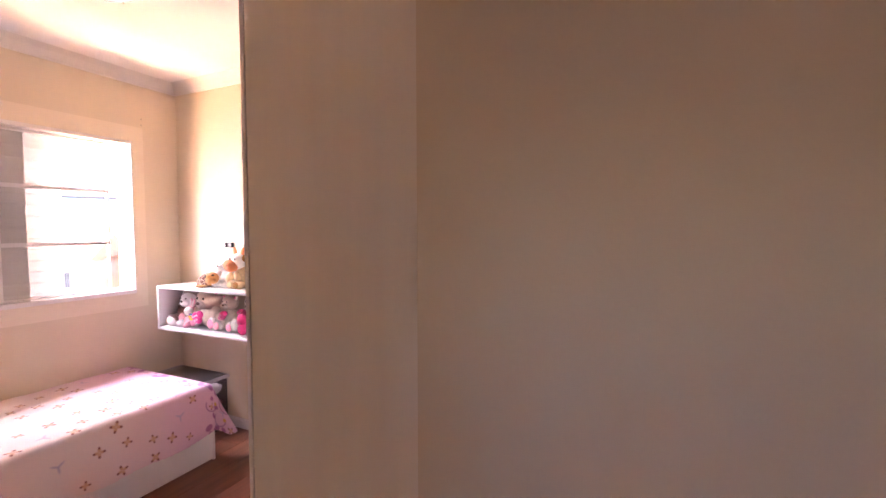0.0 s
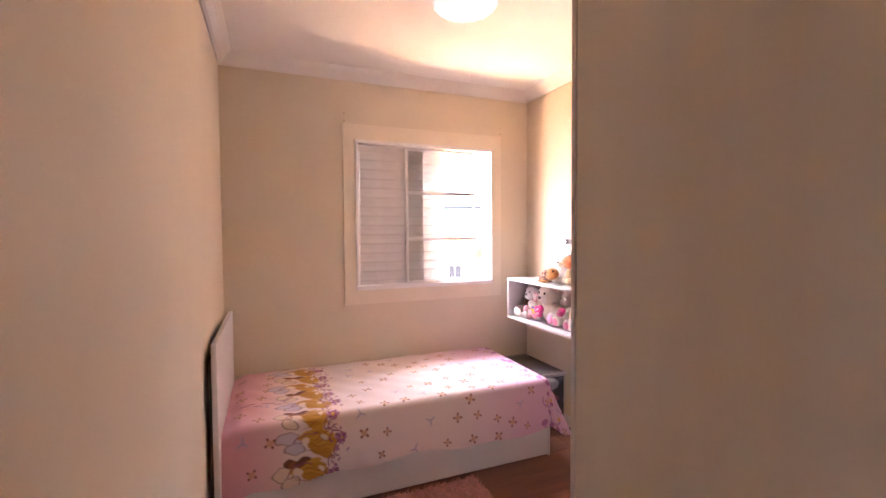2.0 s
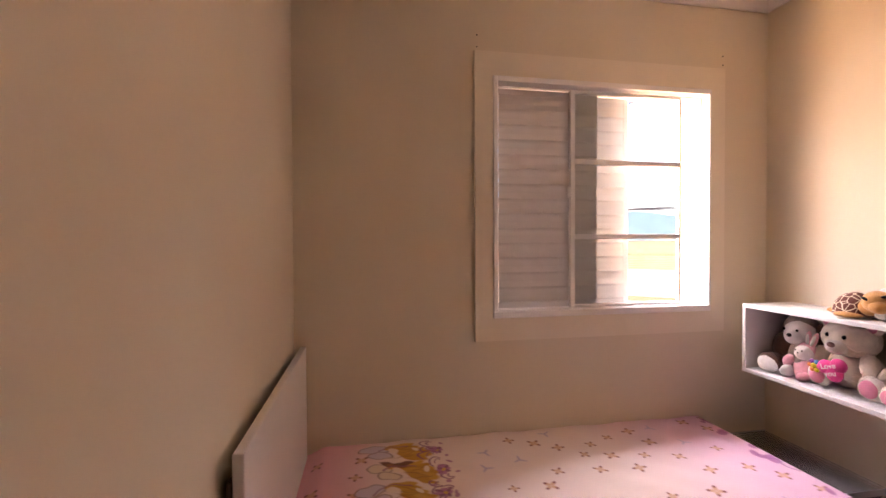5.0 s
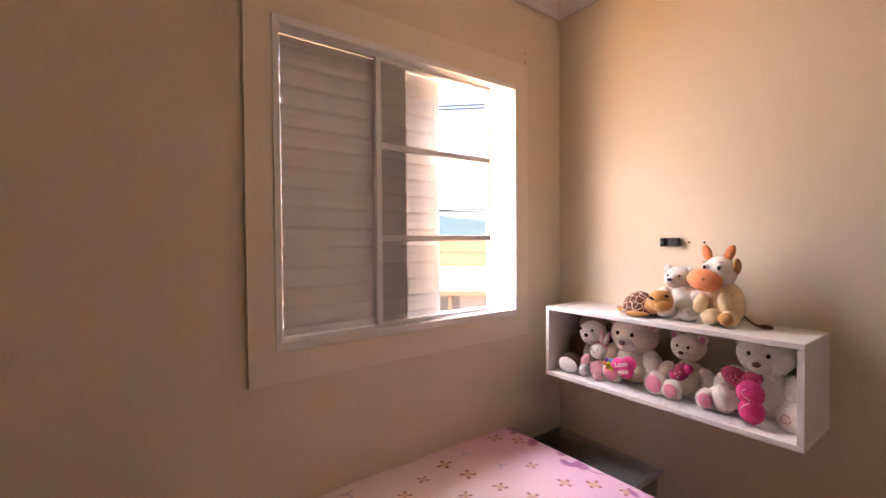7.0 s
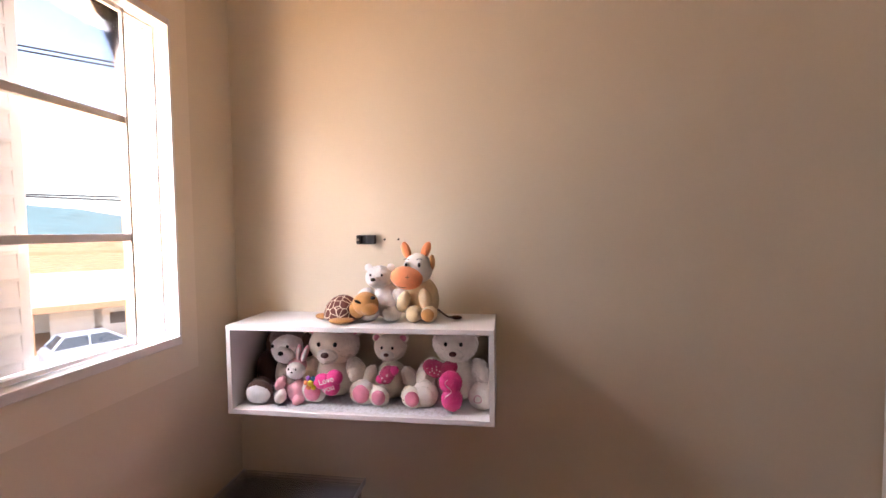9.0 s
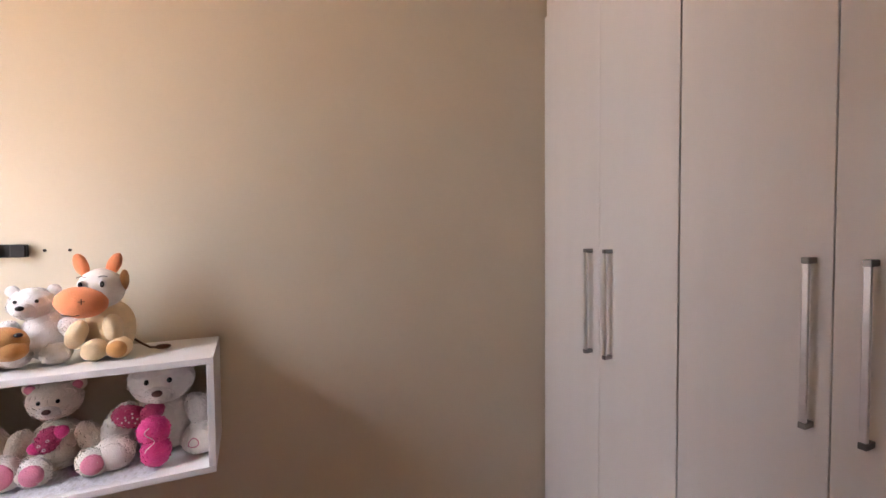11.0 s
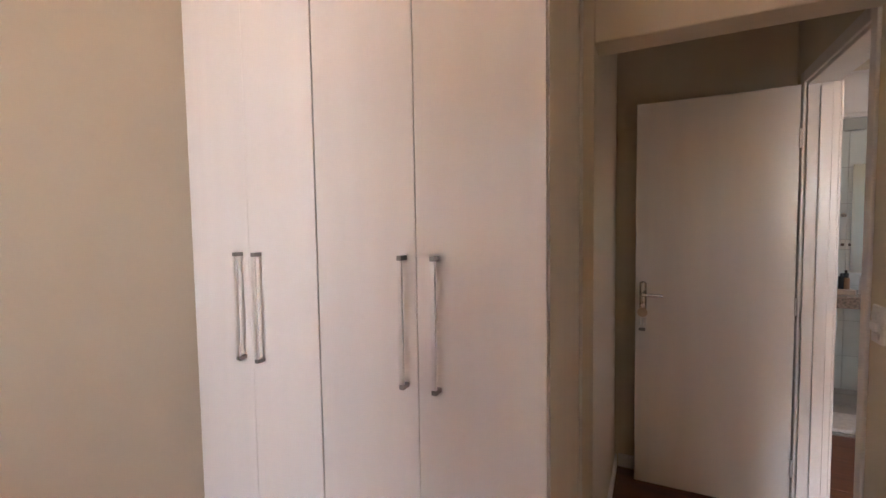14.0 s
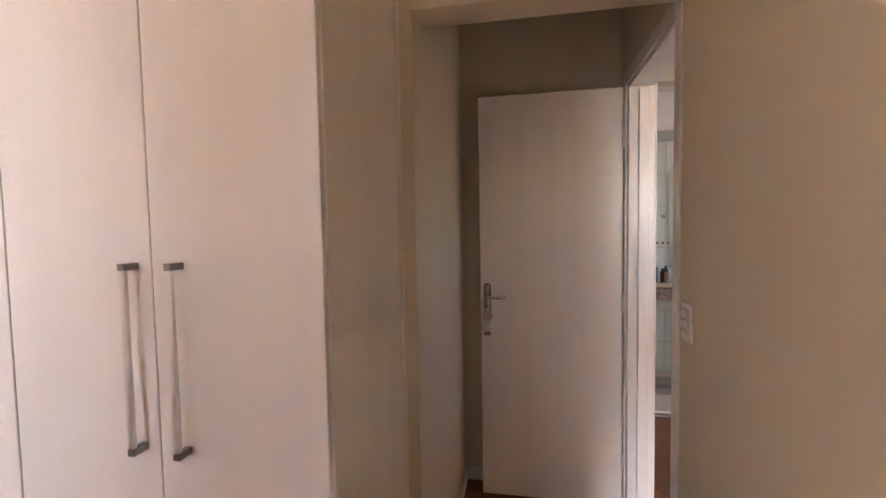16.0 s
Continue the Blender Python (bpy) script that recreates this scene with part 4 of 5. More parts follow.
def rabbit():
    bm = bmesh.new()
    x, y = 2.398, 2.078
    blob(bm, (x, y, SF + 0.045), (0.036, 0.042, 0.048), 0)
    blob(bm, (x - 0.005, y - 0.005, SF + 0.118), (0.034, 0.036, 0.034), 1)
    blob(bm, (x + 0.012, y - 0.003, SF + 0.128), (0.030, 0.037, 0.034), 0)
    for dy, tn in ((-0.028, 22), (-0.004, 4)):
        blob(bm, (x + 0.01, y + dy - 0.008, SF + 0.178), (0.009, 0.012, 0.038), 0, (tn, 0, 0))
        blob(bm, (x + 0.002, y + dy - 0.008, SF + 0.176), (0.005, 0.007, 0.028), 1, (tn, 0, 0))
    blob(bm, (x - 0.036, y - 0.004, SF + 0.120), (0.004, 0.005, 0.004), 2, sub=2)
    for s in (-1, 1):
        blob(bm, (x - 0.033, y + s * 0.014 - 0.004, SF + 0.130), (0.003, 0.003, 0.004), 2, sub=2, fuzz=0)
    blob(bm, (x - 0.03, y + 0.045, SF + 0.075), (0.020, 0.018, 0.030), 0, (25, 0, 0))
    blob(bm, (x - 0.04, y + 0.040, SF + 0.030), (0.034, 0.020, 0.026), 1)
    blob(bm, (x - 0.04, y - 0.030, SF + 0.022), (0.034, 0.020, 0.020), 0)
    toy("toy_rabbit", bm, [PALEP, SNOW, EYE], "small pink plush rabbit with a white face")


rabbit()


def turtle():
    bm = bmesh.new()
    x, y = 2.405, 1.885
    made = blob(bm, (x, y, ST + 0.020), (0.064, 0.072, 0.078), 0)
    for v in made["verts"]:
        v.co.z = max(v.co.z, ST + 0.012)
    blob(bm, (x, y, ST + 0.014), (0.066, 0.073, 0.012), 3)
    h = Vector((x - 0.035, y - 0.100, ST + 0.072))
    blob(bm, h, (0.044, 0.047, 0.043), 1)
    blob(bm, h + Vector((-0.018, -0.018, -0.014)), (0.032, 0.034, 0.026), 1)
    blob(bm, h + Vector((-0.036, 0.014, 0.012)), (0.010, 0.017, 0.006), 2, (20, 0, 0), sub=2, fuzz=0)
    blob(bm, h + Vector((-0.020, -0.034, 0.024)), (0.010, 0.010, 0.006), 2, sub=2, fuzz=0)
    blob(bm, (x - 0.02, y - 0.06, ST + 0.045), (0.03, 0.04, 0.03), 1)
    blob(bm, (x - 0.055, y - 0.015, ST + 0.013), (0.028, 0.046, 0.012), 1, (0, 0, 15))
    blob(bm, (x + 0.02, y + 0.088, ST + 0.013), (0.022, 0.030, 0.011), 1)
    blob(bm, (x + 0.06, y - 0.03, ST + 0.013), (0.026, 0.04, 0.012), 1)
    toy("toy_turtle", bm, [SHELL, TAN, EYE, BROWN], "plush turtle with a brown patched shell and tan head")


def polar_bear():
    bm = bmesh.new()
    x, y = 2.470, 1.742
    blob(bm, (x, y - 0.01, ST + 0.070), (0.052, 0.060, 0.070), 0)
    h = Vector((x - 0.005, y + 0.018, ST + 0.158))
    blob(bm, h, (0.048, 0.054, 0.045), 0)
    blob(bm, h + Vector((-0.042, 0.004, -0.010)), (0.022, 0.024, 0.019), 0)
    blob(bm, h + Vector((-0.063, 0.006, -0.003)), (0.006, 0.010, 0.007), 1, sub=2, fuzz=0)
    for s in (-1, 1):
        blob(bm, h + Vector((-0.043, s * 0.022, 0.012)), (0.0045, 0.0045, 0.005), 1, sub=2, fuzz=0)
        blob(bm, h + Vector((0.005, s * 0.044, 0.036)), (0.012, 0.016, 0.016), 0)
        blob(bm, (x - 0.055, y + s * 0.042, ST + 0.028), (0.045, 0.034, 0.028), 0)
        blob(bm, (x - 0.030, y + s * 0.070, ST + 0.088), (0.026, 0.026, 0.036), 0, (s * 40, 0, 0))
    toy("toy_polar_bear", bm, [SNOW, EYE], "white plush bear sitting behind a turtle and a cow")


def cow():
    bm = bmesh.new()
    x, y = 2.455, 1.592
    blob(bm, (x + 0.01, y, ST + 0.075), (0.056, 0.062, 0.084), 0)
    h = Vector((x - 0.005, y + 0.014, ST + 0.192))
    blob(bm, h, (0.050, 0.056, 0.058), 5)
    m = h + Vector((-0.044, 0.034, -0.030))
    blob(bm, m, (0.042, 0.060, 0.043), 1, (8, 0, 0))
    blob(bm, h + Vector((0.010, -0.052, 0.022)), (0.030, 0.010, 0.030), 2)
    for dy, tn in ((0.045, -18), (-0.030, 22)):
        blob(bm, h + Vector((0.005, dy, 0.068)), (0.011, 0.017, 0.034), 1, (tn, 0, 0))
    for dy in (-0.014, 0.034):
        blob(bm, h + Vector((-0.044, dy, 0.018)), (0.006, 0.009, 0.013), 4, sub=2, fuzz=0)
        blob(bm, h + Vector((-0.049, dy, 0.017)), (0.004, 0.0055, 0.009), 3, sub=2, fuzz=0)
        tube(bm, [h + Vector((-0.040, dy + 0.010 - 0.005 * i, 0.036 + 0.003 * math.sin(i * 0.8))) for i in range(5)], 0.001, 5, 3)
    for dy, dz in ((0.007, 0), (0, 0.007)):
        p = m + Vector((-0.0425, -0.012, 0.006))
        tube(bm, [p + Vector((0, -dy, -dz)), p + Vector((-0.001, 0, 0)), p + Vector((0, dy, dz))], 0.0009, 5, 3)
    tube(bm, [m + Vector((-0.030 + 0.001 * abs(i - 3), 0.034 - 0.008 * i, -0.028 - 0.0015 * (3 - abs(i - 3)))) for i in range(7)], 0.0010, 5, 3)
    for dy, sl in ((0.022, 0), (-0.034, 1)):
        blob(bm, (x - 0.050, y + dy, ST + 0.030), (0.042, 0.030, 0.030), 0)
        blob(bm, (x - 0.082, y + dy, ST + 0.032), (0.013, 0.024, 0.024), 2 if sl else 0)
    blob(bm, (x - 0.045, y + 0.062, ST + 0.075), (0.026, 0.024, 0.040), 0, (20, 0, 0))
    blob(bm, (x - 0.045, y - 0.02, ST + 0.085), (0.026, 0.024, 0.040), 0, (-10, 0, 0))
    tube(bm, [(x + 0.02, y - 0.055, ST + 0.035), (x + 0.01, y - 0.075, ST + 0.022), (x + 0.005, y - 0.095, ST + 0.010), (x, y - 0.115, ST + 0.009)], 0.0035, 8, 6)
    blob(bm, (x - 0.002, y - 0.128, ST + 0.010), (0.008, 0.022, 0.008), 6, sub=2)
    toy("toy_cow", bm, [COWC, ORANGE, TAN, EYE, SNOW, IVORY, BROWN], "seated custard plush cow with an orange muzzle and ears")


FUR[0] = 0.0
turtle()
cow()
FUR[0] = 0.0025
polar_bear()
FUR[0] = 0.0


# ---- storage box in the corner ----
def storage_box():
    s = base("storage_box", (2.4, 2.15, 0), "clear plastic storage box with a lid, packed with dark fabrics", "storage box")
    x0, x1, y0, y1, z1 = 2.235, 2.545, 1.88, 2.395, 0.40
    for r in ((x0, x1, y0, y0 + 0.003, 0.008, z1), (x0, x1, y1 - 0.003, y1, 0.008, z1), (x0, x0 + 0.003, y0 + 0.003, y1 - 0.003, 0.008, z1), (x1 - 0.003, x1, y0 + 0.003, y1 - 0.003, 0.008, z1), (x0, x1, y0, y1, 0.004, 0.008)):
        part("wall", boxes(r), BOXP, s).visible_shadow = False
    part("lid", boxes((x0 - 0.012, x1 + 0.012, y0 - 0.012, y1 + 0.012, z1 + 0.0005, z1 + 0.012), bev=0.004), BOXP, s).visible_shadow = False
    for r in ((x0 - 0.016, x0 - 0.0125, y0 - 0.016, y1 + 0.016, z1 - 0.012, z1 + 0.016), (x0 - 0.012, x1 + 0.012, y0 - 0.016, y0 - 0.0125, z1 - 0.012, z1 + 0.016), (x0 - 0.012, x1 + 0.012, y1 + 0.0125, y1 + 0.016, z1 - 0.012, z1 + 0.016)):
        part("rim", boxes(r, bev=0.0015), BOXR, s, "milky plastic rim")
    cloth = [mat("cloth_navy", (0.30, 0.30, 0.42), 0.9, bump=0.4), mat("cloth_wine", (0.45, 0.12, 0.20), 0.9, bump=0.4), mat("cloth_grey", (0.70, 0.67, 0.68), 0.9, bump=0.4), mat("cloth_pink", (0.72, 0.42, 0.46), 0.9, bump=0.4), mat("cloth_brown", (0.48, 0.42, 0.40), 0.9, bump=0.4)]
    rng = random.Random(3)
    for j in range(3):
        for i in range(5):
            bm = bmesh.new()
            z = 0.013 + j * 0.118
            blob(bm, (2.39 + rng.uniform(-0.01, 0.01), 1.945 + i * 0.098, z + 0.06), (0.135, 0.058, 0.058), 0, (0, 0, rng.uniform(-6, 6)), fuzz=0.18)
            thing("folded_cloth", bm, cloth[(i * 2 + j) % 5], "dark folded cloth packed in a clear box", "cloth", "cloths in the box", smooth=True)


BOXR = mat("milky_plastic", (0.45, 0.44, 0.46), 0.25)
storage_box()


# ---- bathroom things ----
def bathroom():
    v = base("vanity_counter", (-0.6, -3.4, 0), "brown granite counter on the tiled bathroom wall", "counter")
    part("slab", boxes((-1.5, -0.10, -3.585, -3.14, 0.85, 0.875), bev=0.003), GRANITE, v)
    part("apron", boxes((-1.5, -0.10, -3.158, -3.14, 0.785, 0.8495), bev=0.002), GRANITE, v)
    thing("mirror", boxes((-1.25, -0.638, -3.5935, -3.5875, 1.02, 1.915)), MIRROR, "frameless mirror on the bathroom wall", "mirror")
    k = base("wall_hook", (-0.60, -3.57, 1.50), "small chrome hook on the tiles", "hook")
    bm = bmesh.new()
    cyl(bm, pose(-0.585, -3.584, 1.50, 90), 0.020, 0.012, seg=16)
    part("plate", bm, CHROME, k)
    bm = bmesh.new()
    tube(bm, [(-0.585, -3.578, 1.50), (-0.585, -3.55, 1.49), (-0.585, -3.54, 1.505)], 0.006, 8)
    part("peg", bm, CHROME, k)
    t = base("toiletry_tray", (-0.55, -3.3, 0.876), "woven tray with small bottles on the counter", "tray")
    part("tray", boxes((-0.58, -0.42, -3.40, -3.26, 0.876, 0.915), bev=0.006), WOODTAG, t)
    for i, (x, y, h, m) in enumerate(((-0.545, -3.36, 0.12, DARKG), (-0.50, -3.30, 0.10, RUBBER), (-0.46, -3.36, 0.13, DARKG), (-0.53, -3.29, 0.09, WOODF))):
        b = base("bottle", (x, y, 0.916), "small dark cosmetics bottle in the tray", "bottle", "bottles in the tray")
        bm = bmesh.new()
        cyl(bm, pose(x, y, 0.916 + h / 2), 0.018, h, seg=14)
        part("body", bm, m, b, smooth=False)
        bm = bmesh.new()
        cyl(bm, pose(x, y, 0.916 + h + 0.012), 0.009, 0.024, seg=12)
        part("cap", bm, BLACK, b)
    b = base("soap_bottle", (-0.64, -3.33, 0.876), "pale soap bottle on the counter", "bottle")
    bm = bmesh.new()
    cyl(bm, pose(-0.64, -3.33, 0.95), 0.024, 0.148, r2=0.02, seg=16)
    part("body", bm, MATW, b)
    thing("bath_mat", boxes((-1.0, 0.0, -2.98, -2.64, 0.0065, 0.03), bev=0.008), MATW, "white cotton bath mat on the bathroom floor", "bath mat")
    thing("shower_step", boxes((-1.3, 0.2, -3.35, -3.22, 0.0065, 0.10), bev=0.006), BATHF, "low grey tiled step", "step")


bathroom()

# ---- outdoors ----
GZ = -4.9
OUT = pose(0.88, 1.28, GZ, 0, 0, -42)     # its y axis points along the view past the open window


def shift(bm, m=OUT):
    bmesh.ops.transform(bm, matrix=m, verts=bm.verts[:])
    return bm


bm = bmesh.new()
bmesh.ops.create_grid(bm, x_segments=40, y_segments=40, size=2500, matrix=Matrix.Translation((0, 0, GZ)))
thing("ground", bm, GROUNDM, "dry reddish ground reaching to the horizon", "ground", kind="structure")
thing("road", shift(boxes((-90, 90, 17, 25, 0.005, 0.03))), ROADM, "grey asphalt street", "road", kind="structure")
thing("pavement", shift(boxes((-90, 90, 25.01, 30.4, 0.005, 0.15), bev=0.02)), PAVEM, "concrete pavement with a kerb", "pavement", kind="structure")


def house(x0, x1, y0, y1, h, rise, wallm, roofm, label, zbase=0.0):
    hs = base("house", OUT @ Vector(((x0 + x1) / 2, (y0 + y1) / 2, zbase)), label, "house", "houses across the street")
    part("walls", shift(boxes((x0, x1, y0, y1, -3, h + zbase))), wallm, hs)
    bm = bmesh.new()
    e = 0.5
    ym = (y0 + y1) / 2
    z = h + zbase
    pts = [(-e, y0 - e, z), (x1 - x0 + e, y0 - e, z), (x1 - x0 + e, ym, z + rise), (-e, ym, z + rise), (x1 - x0 + e, y1 + e, z), (-e, y1 + e, z)]
    lo = [bm.verts.new((x0 + p[0], p[1], p[2] + 0.02)) for p in pts]
    hi = [bm.verts.new((x0 + p[0], p[1], p[2] + 0.17)) for p in pts]
    for a in ((0, 1, 2, 3), (3, 2, 4, 5)):
        bm.faces.new([hi[i] for i in a])
        bm.faces.new([lo[i] for i in a[::-1]])
    for a in ((1, 4, 2), (0, 3, 5)):
        bm.faces.new([lo[i] for i in a])
    for a, b in ((0, 1), (1, 2), (2, 4), (4, 5), (5, 3), (3, 0)):
        bm.faces.new((lo[a], lo[b], hi[b], hi[a]))
    roof = part("roof", shift(bm), roofm, hs)
    # tile courses
    n = 9
    for i in range(n):
        f = (i + 0.5) / n
        yy, zz = y0 - e + (ym - y0 + e) * f, z + 0.17 + rise * f
        part("tile_course", shift(boxes((x0 - e, x1 + e, yy - 0.05, yy + 0.05, zz - 0.03, zz + 0.05))), roofm, roof)
    part("ridge", shift(boxes((x0 - e, x1 + e, ym - 0.15, ym + 0.15, z + rise + 0.1, z + rise + 0.3))), ROOFT, roof)
    k = max(1, int((x1 - x0) / 3))
    for i in range(k):
        c = x0 + (x1 - x0) * (i + 0.5) / k
        w = part("window", shift(boxes((c - 0.6, c + 0.6, y0 - 0.03, y0 + 0.02, zbase + h - 1.9, zbase + h - 0.8))), DARKG, hs)
        part("frame", shift(boxes((c - 0.03, c + 0.03, y0 - 0.05, y0 - 0.03, zbase + h - 1.9, zbase + h - 0.8), (c - 0.66, c + 0.66, y0 - 0.07, y0, zbase + h - 1.98, zbase + h - 1.9))), HOUSEW, w)


house(-8, 7, 40, 48, 3.6, 1.2, HOUSEW, ROOFT, "low white house with an orange tiled roof")
house(-28, -10, 36, 46, 4.2, 1.6, HOUSEO, ROOFT, "ochre house with an orange tiled roof")
house(9, 24, 34, 44, 3.8, 1.5, HOUSEW, ROOFT, "white house with an orange tiled roof")
house(-12, 3, 60, 70, 4.6, 1.4, HOUSEW, ROOFT, "pale house further down the slope")
house(5, 18, 66, 76, 4.8, 1.4, HOUSEO, ROOFT, "ochre house further down the slope")
house(-46, -30, 44, 56, 4.8, 1.6, HOUSEW, ROOFT, "white house at the end of the row")
house(-34, -14, 72, 84, 5.0, 1.5, HOUSEW, ROOFT, "white house among far roofs")


def carport():
    c = base("carport", OUT @ Vector((0, 32, 0)), "carport with a pale sloping roof and timber fascia", "carport")
    bm = bmesh.new()
    p = [(-7, 31, 2.42), (6.0, 31, 2.42), (6.0, 39.0, 3.75), (-7, 39.0, 3.75)]
    lo = [bm.verts.new(q) for q in p]
    hi = [bm.verts.new((q[0], q[1], q[2] + 0.12)) for q in p]
    bm.faces.new(hi)
    bm.faces.new(lo[::-1])
    for i in range(4):
        bm.faces.new((lo[i], lo[(i + 1) % 4], hi[(i + 1) % 4], hi[i]))
    part("roof", shift(bm), ROOFP, c)
    part("fascia", shift(boxes((-7.05, 6.05, 30.93, 30.995, 2.22, 2.58), bev=0.01)), WOODF, c)
    for x in (-6.8, -2.4, 2.55, 5.8):
        part("post", shift(boxes((x - 0.12, x + 0.12, 31.1, 31.34, 0.0, 2.41), bev=0.01)), WOODF, c)
    part("back_wall", shift(boxes((-7, 6, 38.3, 38.6, 0, 3.6))), HOUSEW, c)
    part("gate", shift(boxes((0.6, 2.1, 33.4, 33.5, 0.1, 2.1), (-1.8, 0.2, 33.4, 33.5, 0.1, 2.1))), HOUSEW, c, "white metal gate")
    part("notice", shift(boxes((0.95, 1.7, 33.36, 33.395, 0.9, 1.6))), DARKB, c, "dark notice board")


carport()


def car():
    place = OUT @ pose(0.2, 27.2, 0.155, 0, 0, 12)
    c = base("car", place.translation, "silver hatchback parked at the kerb", "car")
    bm = bmesh.new()
    prof = [(-2.0, 0.35), (-2.05, 0.75), (-1.9, 0.95), (-1.2, 0.98), (-0.6, 1.0), (0.9, 0.98), (1.75, 0.82), (2.02, 0.62), (2.0, 0.30)]
    rings = []
    for y, k in ((-0.86, 0.97), (-0.80, 1.0), (0.80, 1.0), (0.86, 0.97)):
        rings.append([bm.verts.new((x * k, y, z)) for x, z in prof] + [bm.verts.new((2.0 * k, y, 0.22)), bm.verts.new((-2.0 * k, y, 0.22))])
    n = len(rings[0])
    for a, b in zip(rings, rings[1:]):
        for j in range(n):
            bm.faces.new((a[j], a[(j + 1) % n], b[(j + 1) % n], b[j]))
    bm.faces.new(rings[0])
    bm.faces.new(rings[-1])
    part("body", shift(bm, place), CARP, c)

    def cabin(inset, top, mat_, name, z0, z1, grow):
        bm = bmesh.new()
        loz = [(-1.75 - grow, z0), (1.05 + grow, z0), (0.35 + grow, z1), (-1.35 - grow, z1)]
        r = []
        for s in (-1, 1):
            r.append([bm.verts.new((x, s * (0.80 if z == z0 else 0.62) - s * inset, z)) for x, z in loz])
        for j in range(4):
            bm.faces.new((r[0][j], r[0][(j + 1) % 4], r[1][(j + 1) % 4], r[1][j]))
        bm.faces.new(r[0])
        bm.faces.new(r[1])
        part(name, shift(bm, place), mat_, c)

    cabin(0.0, 0, DARKG, "windows", 0.985, 1.44, 0)
    part("roof_panel", shift(boxes((-1.36, 0.36, -0.63, 0.63, 1.441, 1.49), bev=0.02), place), CARP, c)
    for y in (-0.72, 0.72):
        bm = bmesh.new()
        tube(bm, [(1.08, y * 1.09, 0.99), (0.36, y * 0.87, 1.45)], 0.045, 6)
        tube(bm, [(-0.4, y * 1.09, 0.99), (-0.4, y * 0.87, 1.45)], 0.04, 6)
        tube(bm, [(-1.76, y * 1.09, 0.99), (-1.36, y * 0.87, 1.45)], 0.06, 6)
        part("pillars", shift(bm, place), CARP, c)
    part("sun_visor_band", shift(boxes((0.50, 0.86, -0.12, 0.12, 1.17, 1.19)), place), HOUSEW, c)
    for x in (-1.3, 1.3):
        for y in (-0.80, 0.80):
            bm = bmesh.new()
            cyl(bm, pose(x, y, 0.31, 90), 0.31, 0.2, seg=24)
            w = part("wheel", shift(bm, place), RUBBER, c)
            bm = bmesh.new()
            cyl(bm, pose(x, y * 1.01, 0.31, 90), 0.19, 0.21, seg=20)
            part("rim", shift(bm, place), STEEL, w)
    for y in (-0.6, 0.6):
        part("headlight", shift(boxes((1.85, 2.02, y - 0.18, y + 0.18, 0.62, 0.74), bev=0.03), place), SWITCHP, c, "clear headlight")


car()


def hill():
    bm = bmesh.new()
    n, m = 90, 8
    rows = []
    for i in range(n + 1):
        a = radians(-60 + 160 * i / n)
        row = []
        for j in range(m + 1):
            d = 420 + 110 * j
            k = math.sin(math.pi * min(j / m, 1) / 2)
            hgt = (34 + 26 * noise.noise(Vector((i * 0.09, 1.7, 0))) + 10 * noise.noise(Vector((i * 0.35, j * 0.6, 4)))) * k * 2.9
            row.append(bm.verts.new((d * math.cos(a), d * math.sin(a), GZ - 1 + hgt)))
        rows.append(row)
    for i in range(n):
        for j in range(m):
            bm.faces.new((rows[i][j], rows[i + 1][j], rows[i + 1][j + 1], rows[i][j + 1]))
    thing("hills", bm, HILLM, "hazy wooded hills beyond the roofs", "hills", kind="structure", smooth=True)


hill()
for i, (za, zb, y) in enumerate(((8.3, 8.6, 20), (8.9, 7.6, 18.5), (12.8, 13.6, 19.5), (12.6, 13.5, 19.5))):
    bm = bmesh.new()
    tube(bm, [(-40 + 4 * k, y, za + (zb - za) * k / 20 - 0.7 * math.sin(math.pi * k / 20)) for k in range(21)], 0.035, 5)
    thing("overhead_cable", shift(bm), CABLE, "black overhead cable spanning the street", "cable", "overhead cables")

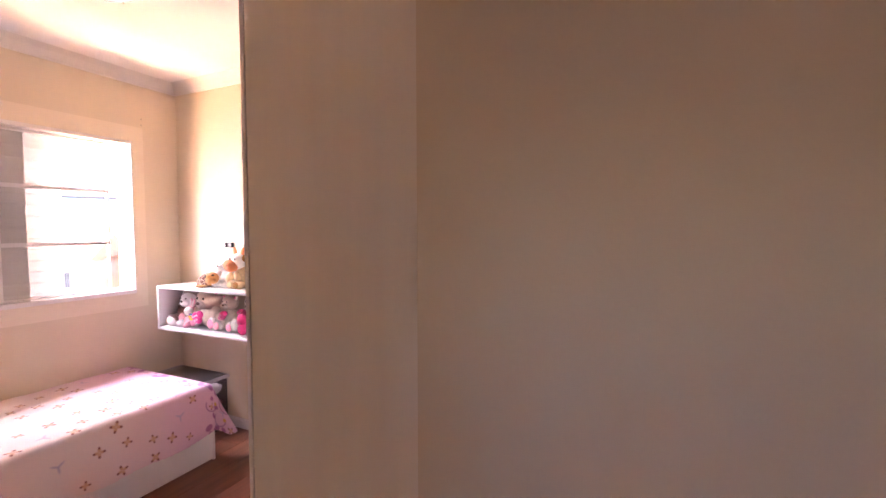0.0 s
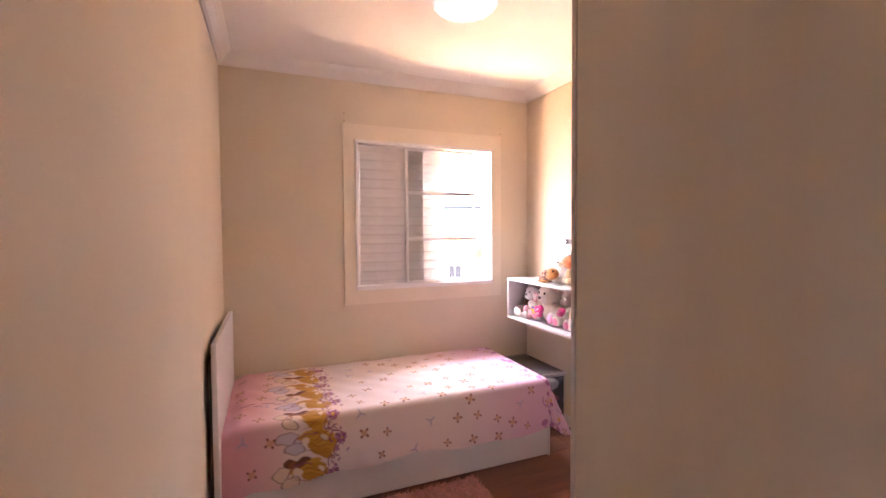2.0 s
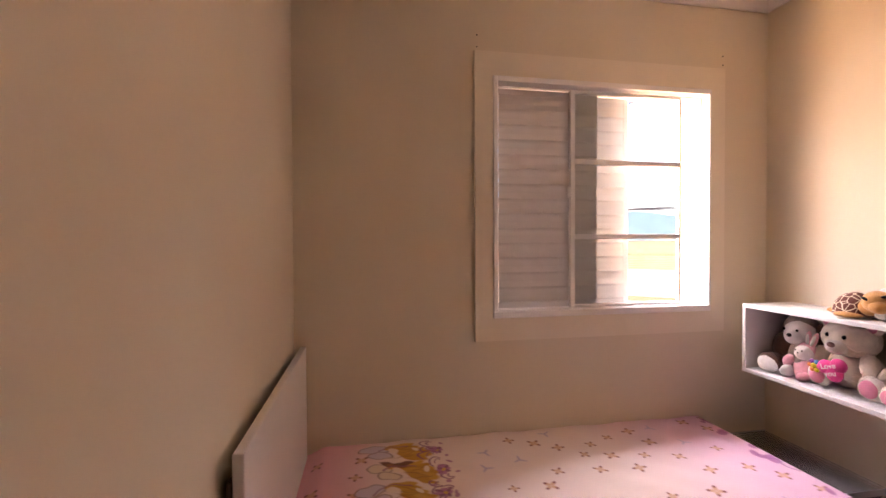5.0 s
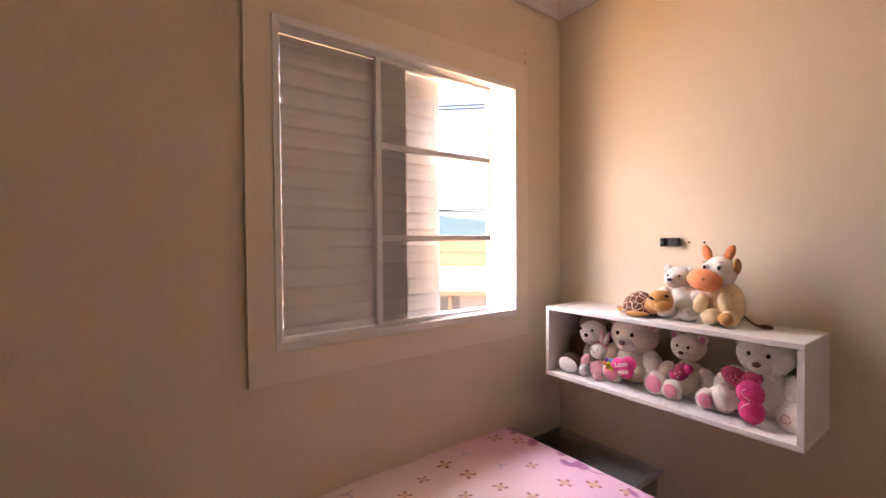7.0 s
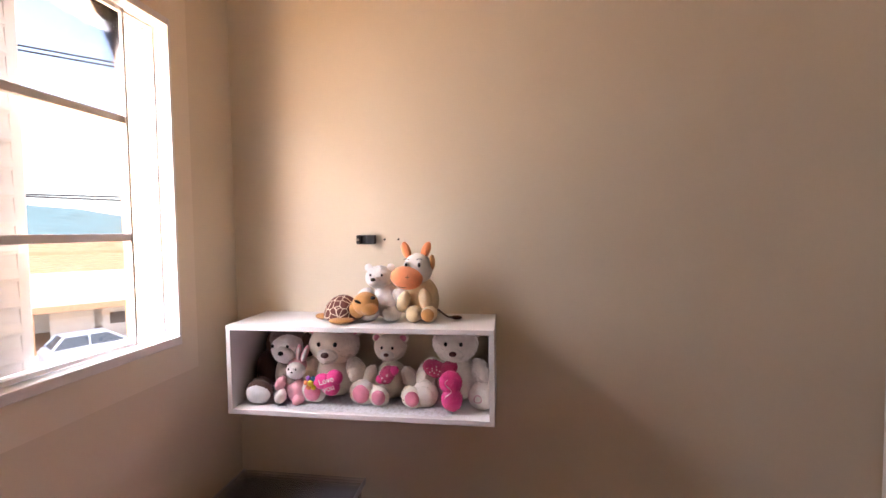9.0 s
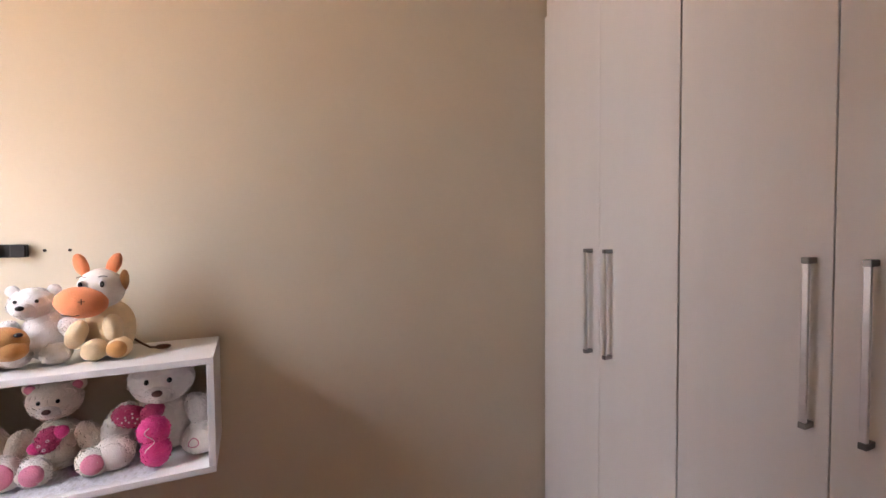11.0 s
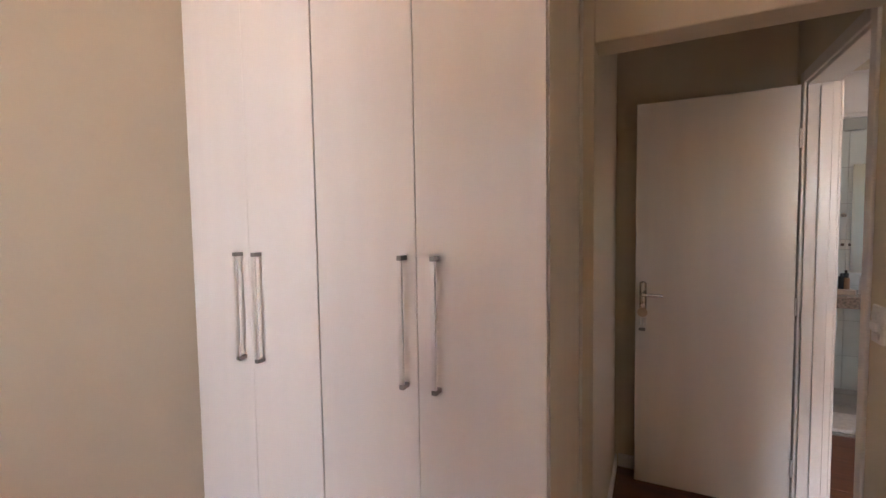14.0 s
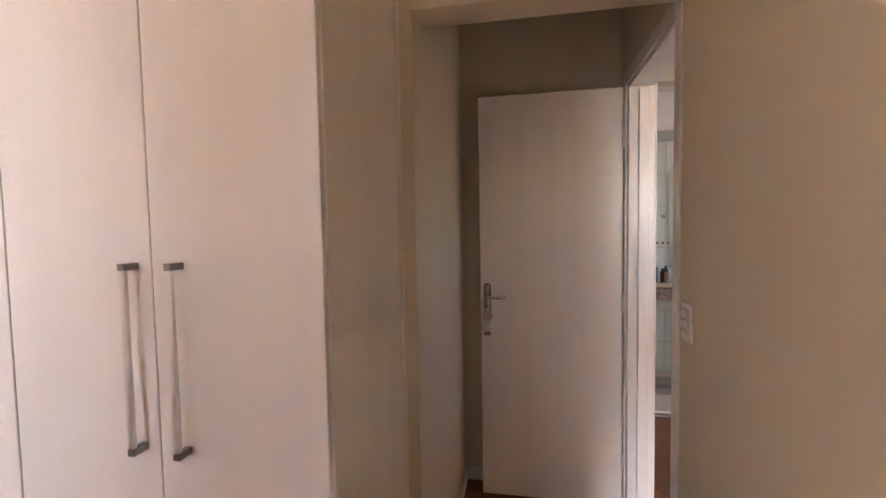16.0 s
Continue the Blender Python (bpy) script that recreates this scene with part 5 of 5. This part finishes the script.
# ---- floor and tile pieces ----
fl = thing("floor", boxes((XL - 0.12, XR + 0.15, YR - 0.15, 2.60, -0.15, -0.010), (-1.10, XL - 0.12, -2.62, 1.6, -0.15, -0.010)), JOINT, "reddish brown laminate floor", "floor", kind="structure")


def planks():
    cut = {}
    wide, long_ = 0.19, 1.25
    rng = random.Random(8)
    y = -2.60
    r = 0
    while y < YW:
        lo, hi = (-0.94, 0.055) if y < YR - 0.1 else ((-0.94, XR - 0.005) if y < 1.4 else (XL + 0.005, XR - 0.005))
        x = lo - rng.uniform(0, long_)
        while x < hi:
            a, b = max(x, lo), min(x + long_, hi)
            if b - a > 0.03:
                key = round(b - a, 2)
                if key not in cut:
                    bm = bmesh.new()
                    box(bm, 0, key - 0.0012, 0, wide - 0.0012, -0.0095, 0.0, 0.0008)
                    cut[key] = mesh_of("plank", bm, PLANK)
                ob = new("plank", cut[key])
                ob.parent = fl
                ob.location = (a, y, 0.0)
            x += long_
        y += wide
        r += 1


planks()


def bath_tiles():
    w = base("tile_field", (-0.6, -3.6, 0), "pale glazed wall tiles with a patterned border", "tiles", kind="structure")
    bm = bmesh.new()
    box(bm, 0.0015, 0.1985, 0, 0.012, 0.0015, 0.2985, 0.0015)
    me = mesh_of("tile", bm, TILE)
    bm = bmesh.new()
    box(bm, 0.0015, 0.1985, 0, 0.013, 0.0015, 0.0835, 0.001)
    md = mesh_of("border_tile", bm, DECO)
    for i in range(-8, 2):
        x = -0.015 + i * 0.2
        for z in (0.006, 0.307, 0.608, 0.909, 1.296, 1.597, 1.898):
            ob = new("tile", me)
            ob.parent = w
            ob.location = (x + 0.6, -0.02, z)
        ob = new("border_tile", md)
        ob.parent = w
        ob.location = (x + 0.6, -0.02, 1.2105)
        for k in range(4):
            bm = bmesh.new()
            cyl(bm, pose(x + 0.025 + 0.05 * k, -3.6055, 1.252, 90) @ pose(0, 0, 0, 0, 0, 45), 0.016, 0.004, seg=4)
            part("motif", bm, DECOD, w)


bath_tiles()
